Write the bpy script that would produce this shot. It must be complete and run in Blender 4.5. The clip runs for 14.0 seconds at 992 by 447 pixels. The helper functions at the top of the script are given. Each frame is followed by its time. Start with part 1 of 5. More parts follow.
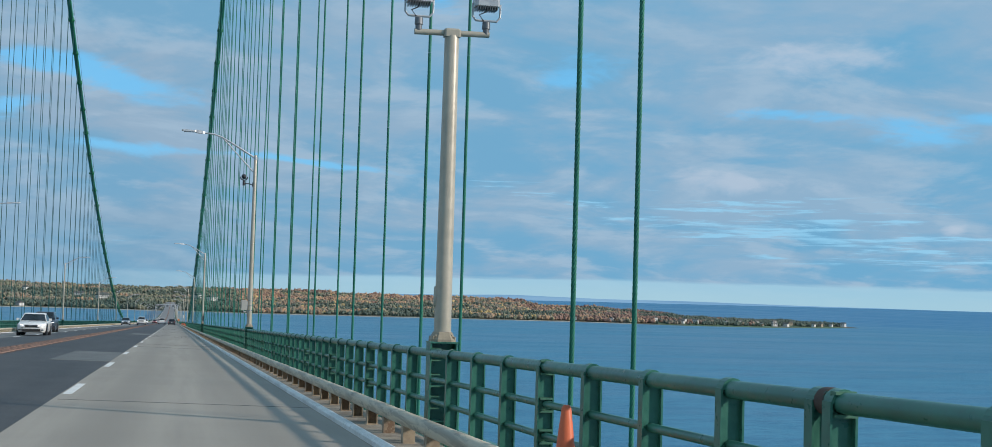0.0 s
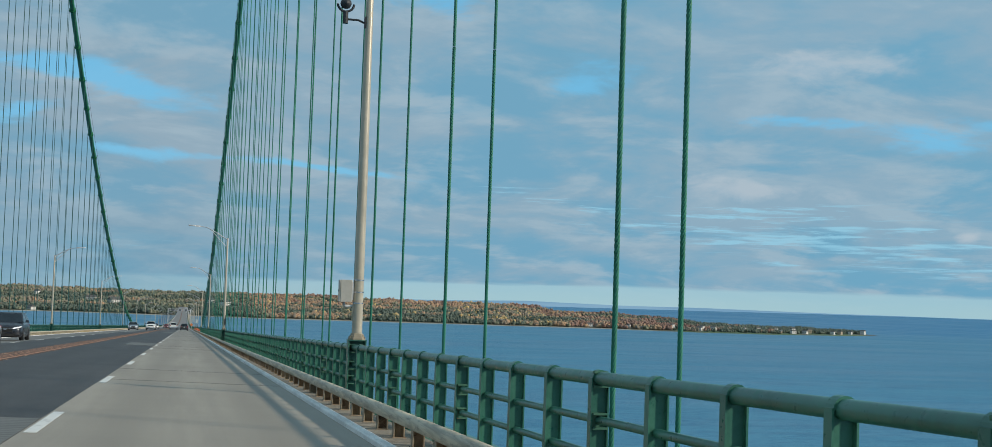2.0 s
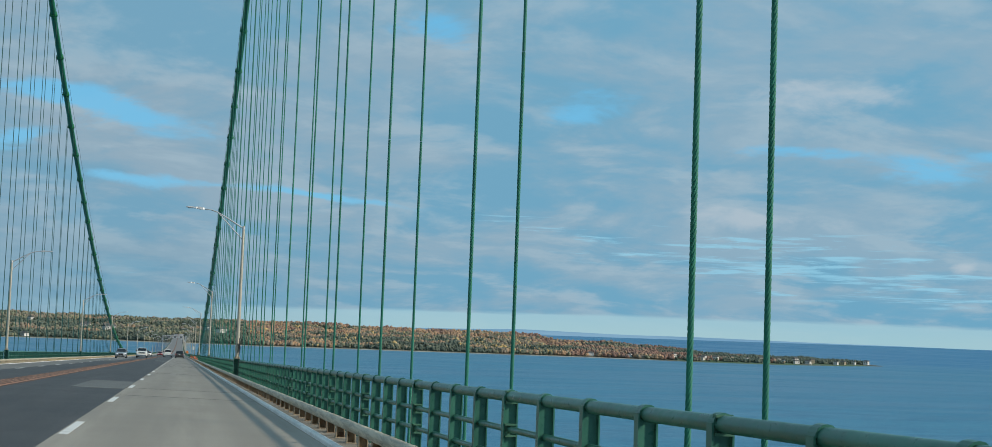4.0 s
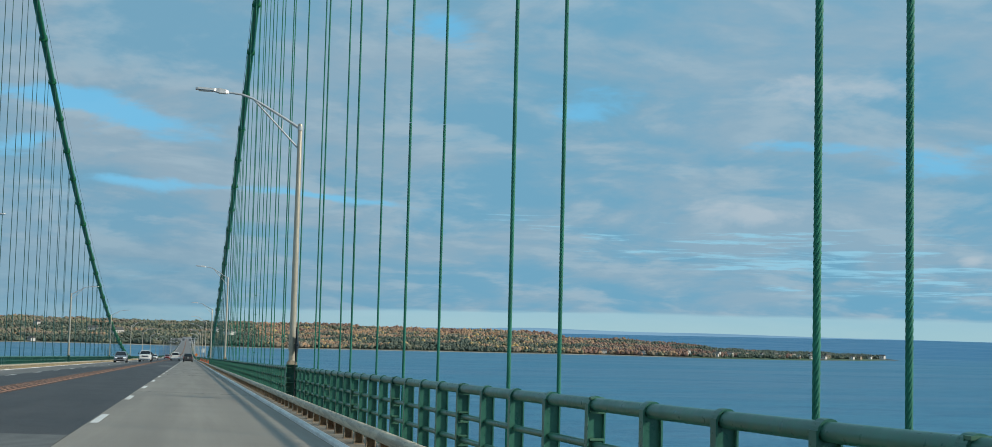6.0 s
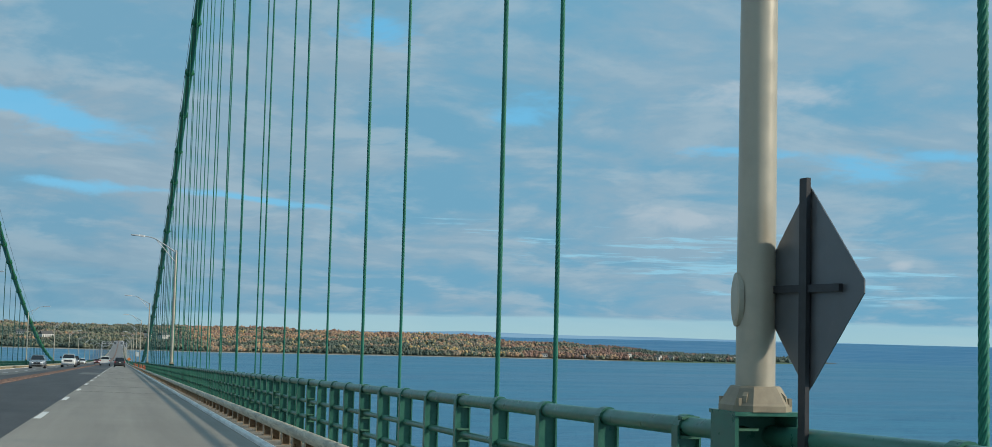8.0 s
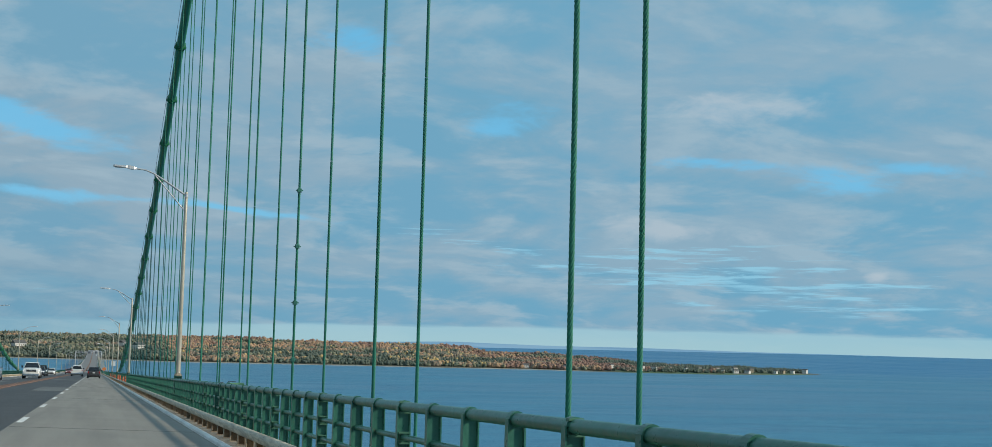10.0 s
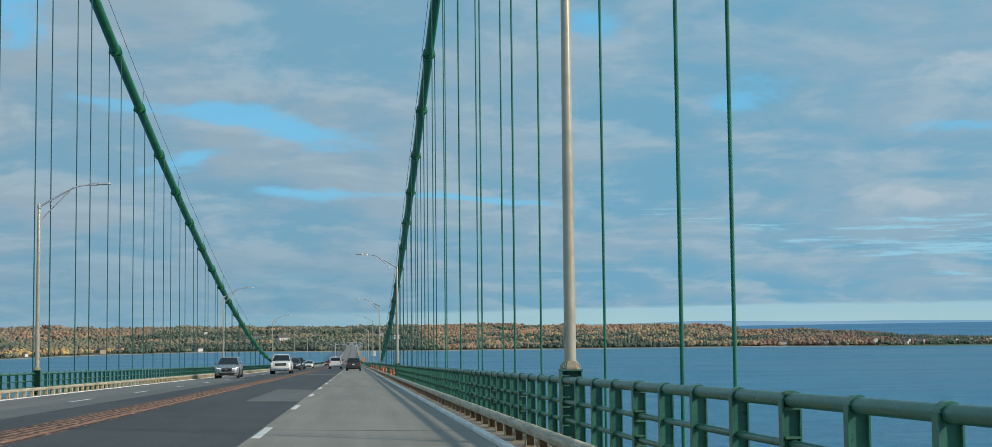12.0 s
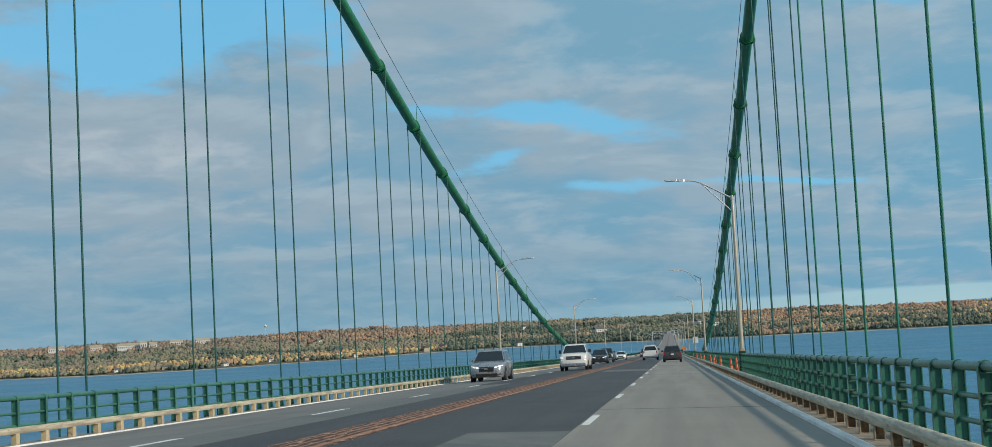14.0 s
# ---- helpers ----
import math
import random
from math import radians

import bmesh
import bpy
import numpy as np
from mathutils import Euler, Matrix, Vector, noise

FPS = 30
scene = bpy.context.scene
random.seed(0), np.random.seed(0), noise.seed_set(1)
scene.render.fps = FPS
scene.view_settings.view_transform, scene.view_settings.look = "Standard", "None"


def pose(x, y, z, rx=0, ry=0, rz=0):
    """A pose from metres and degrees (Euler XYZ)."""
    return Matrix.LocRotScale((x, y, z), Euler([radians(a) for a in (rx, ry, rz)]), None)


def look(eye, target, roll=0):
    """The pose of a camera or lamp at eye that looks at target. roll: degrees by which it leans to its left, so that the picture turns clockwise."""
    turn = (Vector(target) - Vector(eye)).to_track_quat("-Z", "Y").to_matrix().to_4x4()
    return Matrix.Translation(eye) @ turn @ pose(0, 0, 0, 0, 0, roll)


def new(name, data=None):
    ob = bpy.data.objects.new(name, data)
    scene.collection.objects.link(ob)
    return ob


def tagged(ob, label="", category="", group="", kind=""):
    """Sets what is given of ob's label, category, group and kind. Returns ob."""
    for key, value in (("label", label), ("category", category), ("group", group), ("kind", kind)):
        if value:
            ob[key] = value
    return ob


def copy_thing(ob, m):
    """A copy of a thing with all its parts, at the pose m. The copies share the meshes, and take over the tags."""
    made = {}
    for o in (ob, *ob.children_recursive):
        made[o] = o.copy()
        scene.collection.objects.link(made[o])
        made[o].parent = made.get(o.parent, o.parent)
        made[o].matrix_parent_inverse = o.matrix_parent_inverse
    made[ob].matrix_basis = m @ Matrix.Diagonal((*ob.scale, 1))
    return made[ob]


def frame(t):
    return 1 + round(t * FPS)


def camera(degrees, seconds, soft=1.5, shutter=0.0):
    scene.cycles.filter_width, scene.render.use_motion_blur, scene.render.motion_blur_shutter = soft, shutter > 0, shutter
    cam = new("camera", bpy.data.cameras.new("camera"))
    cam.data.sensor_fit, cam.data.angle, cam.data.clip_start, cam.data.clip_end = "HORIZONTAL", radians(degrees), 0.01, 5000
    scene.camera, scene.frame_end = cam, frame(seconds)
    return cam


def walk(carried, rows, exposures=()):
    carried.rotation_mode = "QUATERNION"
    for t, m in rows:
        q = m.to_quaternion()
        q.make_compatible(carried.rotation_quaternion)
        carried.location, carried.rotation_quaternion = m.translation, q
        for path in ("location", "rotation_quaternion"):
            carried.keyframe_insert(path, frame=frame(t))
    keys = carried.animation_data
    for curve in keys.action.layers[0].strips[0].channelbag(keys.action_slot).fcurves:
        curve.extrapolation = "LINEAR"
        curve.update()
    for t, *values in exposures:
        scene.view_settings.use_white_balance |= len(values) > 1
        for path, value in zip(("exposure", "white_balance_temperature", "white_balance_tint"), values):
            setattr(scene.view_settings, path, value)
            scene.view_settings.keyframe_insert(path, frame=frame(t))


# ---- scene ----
# ---------------------------------------------------------------- camera and walk
GRADE = 0.02945          # the deck falls this much per metre ahead
EYE_X, EYE_H = 5.30, 1.14
cam = camera(39.87, 14.0, soft=0.45)
PATH = [
    # seconds, metres along the deck, yaw, pitch, roll
    (0.0, 0.00, -13.240, 2.751, -1.729), (0.5, 7.93, -13.159, 2.797, -1.829), (1.0, 15.97, -12.779, 2.861, -1.805),
    (1.5, 23.99, -12.747, 2.965, -1.952), (2.0, 32.12, -12.737, 2.989, -1.955), (2.5, 40.38, -13.026, 3.132, -1.976),
    (3.0, 48.74, -13.060, 3.885, -2.440), (5.5, 90.52, -12.560, 4.208, -1.586), (6.0, 98.93, -12.570, 4.137, -1.461),
    (6.5, 107.36, -12.634, 4.250, -1.360), (7.0, 115.88, -12.932, 4.270, -1.400), (7.5, 124.34, -14.328, 4.226, -1.289),
    (10.0, 167.47, -16.220, 4.826, -1.548), (10.5, 176.20, -15.815, 4.815, -1.743), (11.0, 184.96, -14.108, 4.724, -1.731),
    (11.5, 193.82, -9.751, 4.460, -1.142), (12.0, 202.73, -5.890, 4.013, 0.610), (12.5, 211.76, -1.709, 3.617, 1.052),
    (13.0, 220.84, 1.484, 3.826, 2.019), (13.5, 230.03, 4.316, 3.782, 2.712), (14.0, 239.30, 7.287, 4.000, 3.041),
]
DRIFT = {5.5: -0.06}       # metres off the line in the lane
walk(cam, [(t, pose(EYE_X + DRIFT.get(t, 0.0), y, EYE_H - GRADE * y, 90 + p, r, w)) for t, y, w, p, r in PATH], exposures=[(0.0, 0.12, 6060, 13), (0.5, 0.08, 6280, 11.5), (1.0, 0.02, 6500, 10.5), (3.0, 0.04, 6430, 9.5), (5.5, 0.03, 6370, 8.2), (11.0, 0.03, 6360, 8.0), (12.5, 0.05, 6500, 9.5), (14.0, 0.04, 6530, 10)])

# ---------------------------------------------------------------- world, sun
SUN_AZ, SUN_EL = 118.0, 27.2     # azimuth clockwise from the way ahead


class Nodes:
    """Short forms to wire a node tree."""

    def __init__(self, tree):
        self.tree = tree
        tree.nodes.clear()

    def add(self, kind, **values):
        node = self.tree.nodes.new(kind)
        for key, value in values.items():
            setattr(node, key, value)
        return node

    def put(self, socket, value):
        if isinstance(value, bpy.types.NodeSocket):
            self.tree.links.new(value, socket)
        elif value is not None:
            socket.default_value = value

    def math(self, op, a, b=None, c=None, clamp=False):
        node = self.add("ShaderNodeMath", operation=op, use_clamp=clamp)
        for i, v in enumerate((a, b, c)):
            self.put(node.inputs[i], v)
        return node.outputs[0]

    def mix(self, f, a, b):
        node = self.add("ShaderNodeMix", data_type="RGBA")
        self.put(node.inputs[0], f)
        self.put(node.inputs[6], a)
        self.put(node.inputs[7], b)
        return node.outputs[2]

    def noise(self, vec, scale, detail=4.0, rough=0.55, distort=0.0, out=0):
        node = self.add("ShaderNodeTexNoise")
        self.put(node.inputs["Vector"], vec)
        self.put(node.inputs["Scale"], scale)
        self.put(node.inputs["Detail"], detail)
        self.put(node.inputs["Roughness"], rough)
        self.put(node.inputs["Distortion"], distort)
        return node.outputs[out]

    def span(self, value, a, b, c=0.0, d=1.0, kind="SMOOTHSTEP"):
        node = self.add("ShaderNodeMapRange", interpolation_type=kind)
        for i, v in enumerate((value, a, b, c, d)):
            self.put(node.inputs[i], v)
        return node.outputs[0]

    def vec(self, x, y, z):
        node = self.add("ShaderNodeCombineXYZ")
        for i, v in enumerate((x, y, z)):
            self.put(node.inputs[i], v)
        return node.outputs[0]

    def split(self, v):
        node = self.add("ShaderNodeSeparateXYZ")
        self.put(node.inputs[0], v)
        return node.outputs

    def mapped(self, v, scale):
        node = self.add("ShaderNodeMapping")
        self.put(node.inputs[0], v)
        node.inputs[3].default_value = scale
        return node.outputs[0]


def rgb(r, g, b):
    return (r, g, b, 1.0)


def make_world():
    world = bpy.data.worlds.new("sky")
    scene.world = world
    world.use_nodes = True
    n = Nodes(world.node_tree)
    d = n.add("ShaderNodeTexCoord").outputs["Generated"]
    x, y, z = n.split(d)
    el = n.math("MULTIPLY", n.math("ARCSINE", z), 57.2958)
    az = n.math("MULTIPLY", n.math("ARCTAN2", x, y), 57.2958)
    sky = n.add("ShaderNodeTexSky", sky_type="NISHITA", sun_disc=False, sun_elevation=radians(SUN_EL), sun_rotation=radians(SUN_AZ))
    clear = n.add("ShaderNodeVectorMath", operation="SCALE")
    n.put(clear.inputs[0], sky.outputs[0])
    clear.inputs[3].default_value = 0.12
    blue = n.mix(0.8, clear.outputs[0], rgb(0.128, 0.495, 0.79))
    # the cloud layer, seen flat from below: coordinates crowd together towards the horizon
    up = n.math("ADD", n.math("MAXIMUM", z, 0.0), 0.20)
    p = n.vec(n.math("DIVIDE", x, up), n.math("DIVIDE", y, up), 0.0)
    sunward = n.add("ShaderNodeVectorMath", operation="ADD")
    n.put(sunward.inputs[0], p)
    sunward.inputs[1].default_value = (0.05, -0.07, 0.0)
    deep = n.noise(p, 2.3, 9.0, 0.57, 0.3)
    toward = n.noise(sunward.outputs[0], 2.3, 9.0, 0.57, 0.3)
    broad = n.noise(p, 0.9, 3.0, 0.5, 0.3)
    ripple = n.noise(n.mapped(d, (30.0, 30.0, 90.0)), 1.0, 6.0, 0.6, 0.6)
    dense = n.math("ADD", n.math("MULTIPLY", deep, 0.62), n.math("ADD", n.math("MULTIPLY", broad, 0.26), n.math("MULTIPLY", ripple, 0.12)))
    # openings in the layer: azimuth, elevation, half widths, tilt, depth
    wob = n.math("SUBTRACT", n.noise(n.mapped(d, (16.0, 16.0, 46.0)), 1.0, 7.0, 0.62, 0.5), 0.5)
    bend = n.math("SUBTRACT", n.noise(n.mapped(d, (11.0, 11.0, 30.0)), 1.0, 5.0, 0.55), 0.5)
    sway = n.math("SUBTRACT", n.noise(n.mapped(d, (9.0, 9.0, 24.0)), 1.7, 5.0, 0.55), 0.5)
    az0, el0 = az, el
    az = n.math("ADD", az, n.math("MULTIPLY", sway, 4.0))
    el = n.math("ADD", el, n.math("MULTIPLY", bend, 1.1))
    holes = None
    for a, e, wa, we, tilt, depth in (
        (-24.5, 11.6, 5.2, 1.5, -0.03, 1.25), (-18.0, 13.4, 6.0, 1.8, 0.0, 1.2), (-13.8, 11.6, 1.8, 1.0, 0.0, 0.6), (-4.4, 8.25, 4.6, 0.58, -0.17, 1.5), (-6.8, 6.75, 2.2, 0.45, 0.28, 1.05),
        (-1.2, 5.35, 3.4, 0.30, -0.03, 0.95), (5.4, 5.0, 3.4, 0.18, -0.07, 1.1), (10.2, 11.9, 1.7, 1.0, 0.0, 0.75), (16.5, 9.2, 2.4, 1.0, 0.0, 0.42),
        (25.0, 7.45, 3.6, 0.30, -0.04, 0.8), (30.6, 6.75, 2.0, 0.42, -0.06, 0.9), (33.0, 7.3, 3.0, 0.40, -0.05, 0.6),
    ):
        da = n.math("SUBTRACT", az, a)
        de = n.math("SUBTRACT", n.math("SUBTRACT", el, e), n.math("MULTIPLY", da, tilt))
        q = n.math("ADD", n.math("POWER", n.math("DIVIDE", da, wa), 2.0), n.math("POWER", n.math("DIVIDE", de, we), 2.0))
        q = n.math("MULTIPLY", n.math("EXPONENT", n.math("MULTIPLY", q, -1.0)), depth)
        holes = q if holes is None else n.math("ADD", holes, q)
    edge = n.math("ADD", n.math("MULTIPLY", wob, 2.0), n.math("MULTIPLY", n.math("SUBTRACT", 0.5, deep), 1.5))
    gap = n.math("MULTIPLY", n.span(n.math("ADD", holes, edge), 0.22, 0.95), n.span(holes, 0.02, 0.30))
    # thick parts are a mauve grey, thin parts let the blue through; edges towards the sun are paler
    thick = n.span(dense, 0.40, 0.575)
    turned = n.span(az0, -28.0, 32.0)
    thin_col = n.mix(turned, rgb(0.188, 0.354, 0.478), rgb(0.156, 0.372, 0.528))
    thick_col = n.mix(turned, rgb(0.296, 0.392, 0.468), rgb(0.260, 0.407, 0.517))
    grey = n.mix(thick, thin_col, thick_col)
    lit = n.span(n.math("SUBTRACT", deep, toward), -0.02, 0.14)
    grey = n.mix(n.math("MULTIPLY", lit, 0.42), grey, rgb(0.395, 0.512, 0.585))
    # a darker, bluer bank low over the shore ahead
    bank = n.math("MULTIPLY", n.span(el0, 4.5, 1.2), n.span(az0, 14.0, -6.0))
    grey = n.mix(n.math("MULTIPLY", bank, 0.55), grey, n.mix(n.span(ripple, 0.35, 0.65), rgb(0.145, 0.315, 0.440), rgb(0.200, 0.370, 0.480)))
    # brighter puffs
    lumps = n.noise(n.mapped(d, (22.0, 22.0, 50.0)), 1.0, 7.0, 0.58, 0.4)
    puff = None
    for a, e, wa, we in ((23.4, 4.75, 3.2, 0.55), (31.8, 2.85, 0.75, 0.30), (26.5, 9.8, 2.8, 0.9), (-21.0, 7.4, 5.0, 1.0)):
        q = n.math("ADD", n.math("POWER", n.math("DIVIDE", n.math("SUBTRACT", az, a), wa), 2.0), n.math("POWER", n.math("DIVIDE", n.math("SUBTRACT", el, e), we), 2.0))
        q = n.math("EXPONENT", n.math("MULTIPLY", q, -1.0))
        puff = q if puff is None else n.math("ADD", puff, q)
    puff = n.math("MULTIPLY", n.span(n.math("ADD", n.math("MULTIPLY", puff, 0.60), n.math("MULTIPLY", n.math("SUBTRACT", lumps, 0.5), 1.6)), 0.18, 0.75), n.span(puff, 0.05, 0.35))
    grey = n.mix(n.math("MULTIPLY", puff, 0.55), grey, rgb(0.52, 0.575, 0.62))
    col = n.mix(n.math("MULTIPLY", gap, 0.92), grey, blue)
    # thin pale streaks low in the sky
    thin = n.noise(n.mapped(d, (15.0, 15.0, 230.0)), 1.0, 6.0, 0.62, 0.4)
    within = None
    for a, e, wa, we, depth in ((23.5, 3.3, 8.0, 0.85, 1.0), (29.0, 2.1, 6.0, 0.8, 1.0), (15.0, 4.3, 4.0, 0.4, 0.7), (-1.0, 1.6, 6.0, 0.3, 0.35)):
        q = n.math("ADD", n.math("POWER", n.math("DIVIDE", n.math("SUBTRACT", az0, a), wa), 2.0), n.math("POWER", n.math("DIVIDE", n.math("SUBTRACT", el, e), we), 2.0))
        q = n.math("MULTIPLY", n.math("EXPONENT", n.math("MULTIPLY", q, -1.0)), depth)
        within = q if within is None else n.math("ADD", within, q)
    lines = n.span(n.math("ADD", thin, n.math("MULTIPLY", within, 0.15)), 0.60, 0.74)
    lines = n.math("MULTIPLY", lines, n.span(within, 0.10, 0.55))
    col = n.mix(n.math("MULTIPLY", lines, 0.75), col, rgb(0.30, 0.60, 0.76))
    rim = n.math("ADD", n.math("SUBTRACT", el0, n.span(az0, 0.0, 20.0, 0.34, 0.52)), n.math("MULTIPLY", n.math("SUBTRACT", thin, 0.5), 0.25))
    haze = n.math("MULTIPLY", n.span(rim, 0.10, -0.10), n.span(az0, -10.0, 11.0, 0.05, 1.0))
    col = n.mix(n.math("MULTIPLY", haze, 0.85), col, n.mix(n.span(el0, -0.2, 0.5), rgb(0.375, 0.575, 0.625), rgb(0.345, 0.555, 0.635)))
    low = n.span(el0, -0.3, -1.0)
    col = n.mix(low, col, rgb(0.10, 0.19, 0.31))
    bg = n.add("ShaderNodeBackground")
    n.put(bg.inputs[0], col)
    bg.inputs[1].default_value = 1.0
    n.put(n.add("ShaderNodeOutputWorld").inputs[0], bg.outputs[0])


make_world()
sun = new("sun", bpy.data.lights.new("sun", "SUN"))
sun.data.energy, sun.data.angle, sun.data.color = 3.2, radians(2.2), (1.0, 0.88, 0.72)
a, e = radians(SUN_AZ), radians(SUN_EL)
sun.matrix_world = look((0, 0, 120), (-math.sin(a) * math.cos(e), -math.cos(a) * math.cos(e), 120 - math.sin(e)))


# ---------------------------------------------------------------- materials
def material(name, build):
    m = bpy.data.materials.new(name)
    m.use_nodes = True
    n = Nodes(m.node_tree)
    b = n.add("ShaderNodeBsdfPrincipled")
    n.put(n.add("ShaderNodeOutputMaterial").inputs[0], b.outputs[0])
    build(n, b, n.add("ShaderNodeTexCoord").outputs["Object"], n.add("ShaderNodeNewGeometry").outputs["Position"])
    return m


def bump(n, b, height, strength=0.3, distance=0.02):
    k = n.add("ShaderNodeBump")
    k.inputs["Strength"].default_value = strength
    k.inputs["Distance"].default_value = distance
    n.put(k.inputs["Height"], height)
    n.put(b.inputs["Normal"], k.outputs[0])


def paint(name, base, dark, rough=0.45, metal=0.0, wear=None, wear_at=0.66, grain=14.0):
    """Weathered paint: base colour, darker stains, chips or rust of a third colour."""
    def build(n, b, obj, pos):
        big = n.noise(pos, 1.3, 4.0, 0.6)
        small = n.noise(pos, grain, 5.0, 0.65)
        col = n.mix(n.span(n.math("ADD", n.math("MULTIPLY", big, 0.6), n.math("MULTIPLY", small, 0.4)), 0.38, 0.62), rgb(*dark), rgb(*base))
        if wear:
            chips = n.span(n.noise(pos, 5.0, 7.0, 0.72), wear_at, wear_at + 0.05)
            col = n.mix(n.math("MULTIPLY", chips, 0.8), col, rgb(*wear))
        n.put(b.inputs["Base Color"], col)
        n.put(b.inputs["Roughness"], n.span(small, 0.3, 0.7, rough - 0.08, rough + 0.12))
        b.inputs["Metallic"].default_value = metal
        bump(n, b, small, 0.12, 0.004)
    return material(name, build)


GREEN = paint("bridge_green", (0.056, 0.200, 0.146), (0.033, 0.132, 0.098), 0.34, wear=(0.15, 0.17, 0.12), wear_at=0.66)
GREEN_DIRTY = paint("bridge_green_stained", (0.055, 0.135, 0.075), (0.03, 0.085, 0.055), 0.55, wear=(0.20, 0.12, 0.06), wear_at=0.60)
# Distant ropes: their dark, bluish silhouette look is put into the paint colour.
ROPE_SILHOUETTE = paint("rope_silhouette_teal", (0.012, 0.100, 0.086), (0.008, 0.072, 0.062), 0.45, grain=30.0)
CABLE_GREEN = paint("cable_green", (0.022, 0.205, 0.075), (0.016, 0.15, 0.058), 0.4, grain=6.0)
ROPE_GREEN = paint("rope_green", (0.028, 0.220, 0.140), (0.016, 0.15, 0.098), 0.62, grain=30.0)
BRACKET = paint("bracket_pale_green", (0.085, 0.215, 0.140), (0.05, 0.15, 0.10), 0.5, wear=(0.20, 0.13, 0.07), wear_at=0.63)
POLE = paint("pole_tan", (0.51, 0.46, 0.365), (0.43, 0.388, 0.305), 0.36, metal=0.15, grain=8.0)
CASTING = paint("casting_tan", (0.36, 0.31, 0.22), (0.25, 0.21, 0.15), 0.6, grain=18.0)
GALV = paint("galvanised_grey", (0.56, 0.57, 0.57), (0.45, 0.46, 0.47), 0.38, metal=0.3)
BOXGREY = paint("enclosure_grey", (0.47, 0.45, 0.40), (0.42, 0.40, 0.355), 0.45)
DARK = paint("dark_metal", (0.035, 0.037, 0.042), (0.022, 0.024, 0.028), 0.5)
SIGNBACK = paint("sign_back_grey", (0.20, 0.21, 0.22), (0.15, 0.16, 0.17), 0.42, metal=0.5)
LENS = paint("lamp_lens", (0.62, 0.66, 0.70), (0.55, 0.6, 0.64), 0.2)
ORANGE = paint("cone_orange", (0.72, 0.155, 0.055), (0.60, 0.12, 0.045), 0.5)
WHITEBAND = paint("reflective_white", (0.75, 0.75, 0.73), (0.66, 0.66, 0.64), 0.4)
RUBBER = paint("rubber_black", (0.022, 0.022, 0.022), (0.015, 0.015, 0.015), 0.75)


def road_line_build(n, b, obj, pos):
    small = n.noise(pos, 22.0, 6.0, 0.7)
    big = n.noise(pos, 2.2, 4.0, 0.6)
    col = n.mix(n.span(n.math("ADD", n.math("MULTIPLY", small, 0.6), n.math("MULTIPLY", big, 0.4)), 0.36, 0.5), rgb(0.42, 0.41, 0.39), rgb(0.74, 0.73, 0.69))
    n.put(b.inputs["Base Color"], col)
    b.inputs["Roughness"].default_value = 0.6


ROADLINE = material("road_line_white", road_line_build)


def concrete_build(n, b, obj, pos):
    x, y, z = n.split(pos)
    streak = n.noise(n.mapped(pos, (1.6, 0.05, 1.0)), 1.0, 5.0, 0.6)
    blot = n.noise(pos, 0.35, 5.0, 0.6)
    grain = n.noise(pos, 45.0, 3.0, 0.7)
    tracks = n.math("ADD", n.math("EXPONENT", n.math("MULTIPLY", n.math("POWER", n.math("SUBTRACT", n.math("ABSOLUTE", x), 4.65), 2.0), -7.0)),
                    n.math("EXPONENT", n.math("MULTIPLY", n.math("POWER", n.math("SUBTRACT", n.math("ABSOLUTE", x), 6.35), 2.0), -7.0)))
    v = n.math("ADD", n.math("MULTIPLY", streak, 0.60), n.math("ADD", n.math("MULTIPLY", blot, 0.22), n.math("MULTIPLY", grain, 0.18)))
    col = n.mix(n.span(v, 0.36, 0.64), rgb(0.278, 0.246, 0.202), rgb(0.365, 0.324, 0.266))
    col = n.mix(n.math("MULTIPLY", tracks, n.span(streak, 0.3, 0.7, 0.25, 0.65)), col, rgb(0.215, 0.188, 0.152))
    # Base colour turns darker and greyer between 40 and 220 metres along.
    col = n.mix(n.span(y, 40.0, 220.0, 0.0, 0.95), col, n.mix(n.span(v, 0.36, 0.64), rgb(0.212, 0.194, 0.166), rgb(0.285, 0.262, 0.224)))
    crack = n.noise(n.mapped(pos, (0.35, 3.4, 1.0)), 1.0, 6.0, 0.7)
    col = n.mix(n.math("MULTIPLY", n.span(crack, 0.70, 0.74), 0.5), col, rgb(0.09, 0.085, 0.08))
    n.put(b.inputs["Base Color"], col)
    n.put(b.inputs["Roughness"], n.span(grain, 0.2, 0.8, 0.62, 0.82))
    bump(n, b, grain, 0.35, 0.006)


CONCRETE = material("lane_concrete_grey", concrete_build)


def grey_lane_build(n, b, obj, pos):
    streak = n.noise(n.mapped(pos, (1.3, 0.05, 1.0)), 1.0, 5.0, 0.6)
    blot = n.noise(pos, 0.4, 5.0, 0.6)
    grain = n.noise(pos, 45.0, 3.0, 0.7)
    v = n.math("ADD", n.math("MULTIPLY", streak, 0.5), n.math("ADD", n.math("MULTIPLY", blot, 0.35), n.math("MULTIPLY", grain, 0.15)))
    n.put(b.inputs["Base Color"], n.mix(n.span(v, 0.36, 0.64), rgb(0.150, 0.142, 0.130), rgb(0.215, 0.203, 0.186)))
    b.inputs["Roughness"].default_value = 0.75
    bump(n, b, grain, 0.35, 0.006)


GREY_LANE = material("lane_asphalt_grey", grey_lane_build)


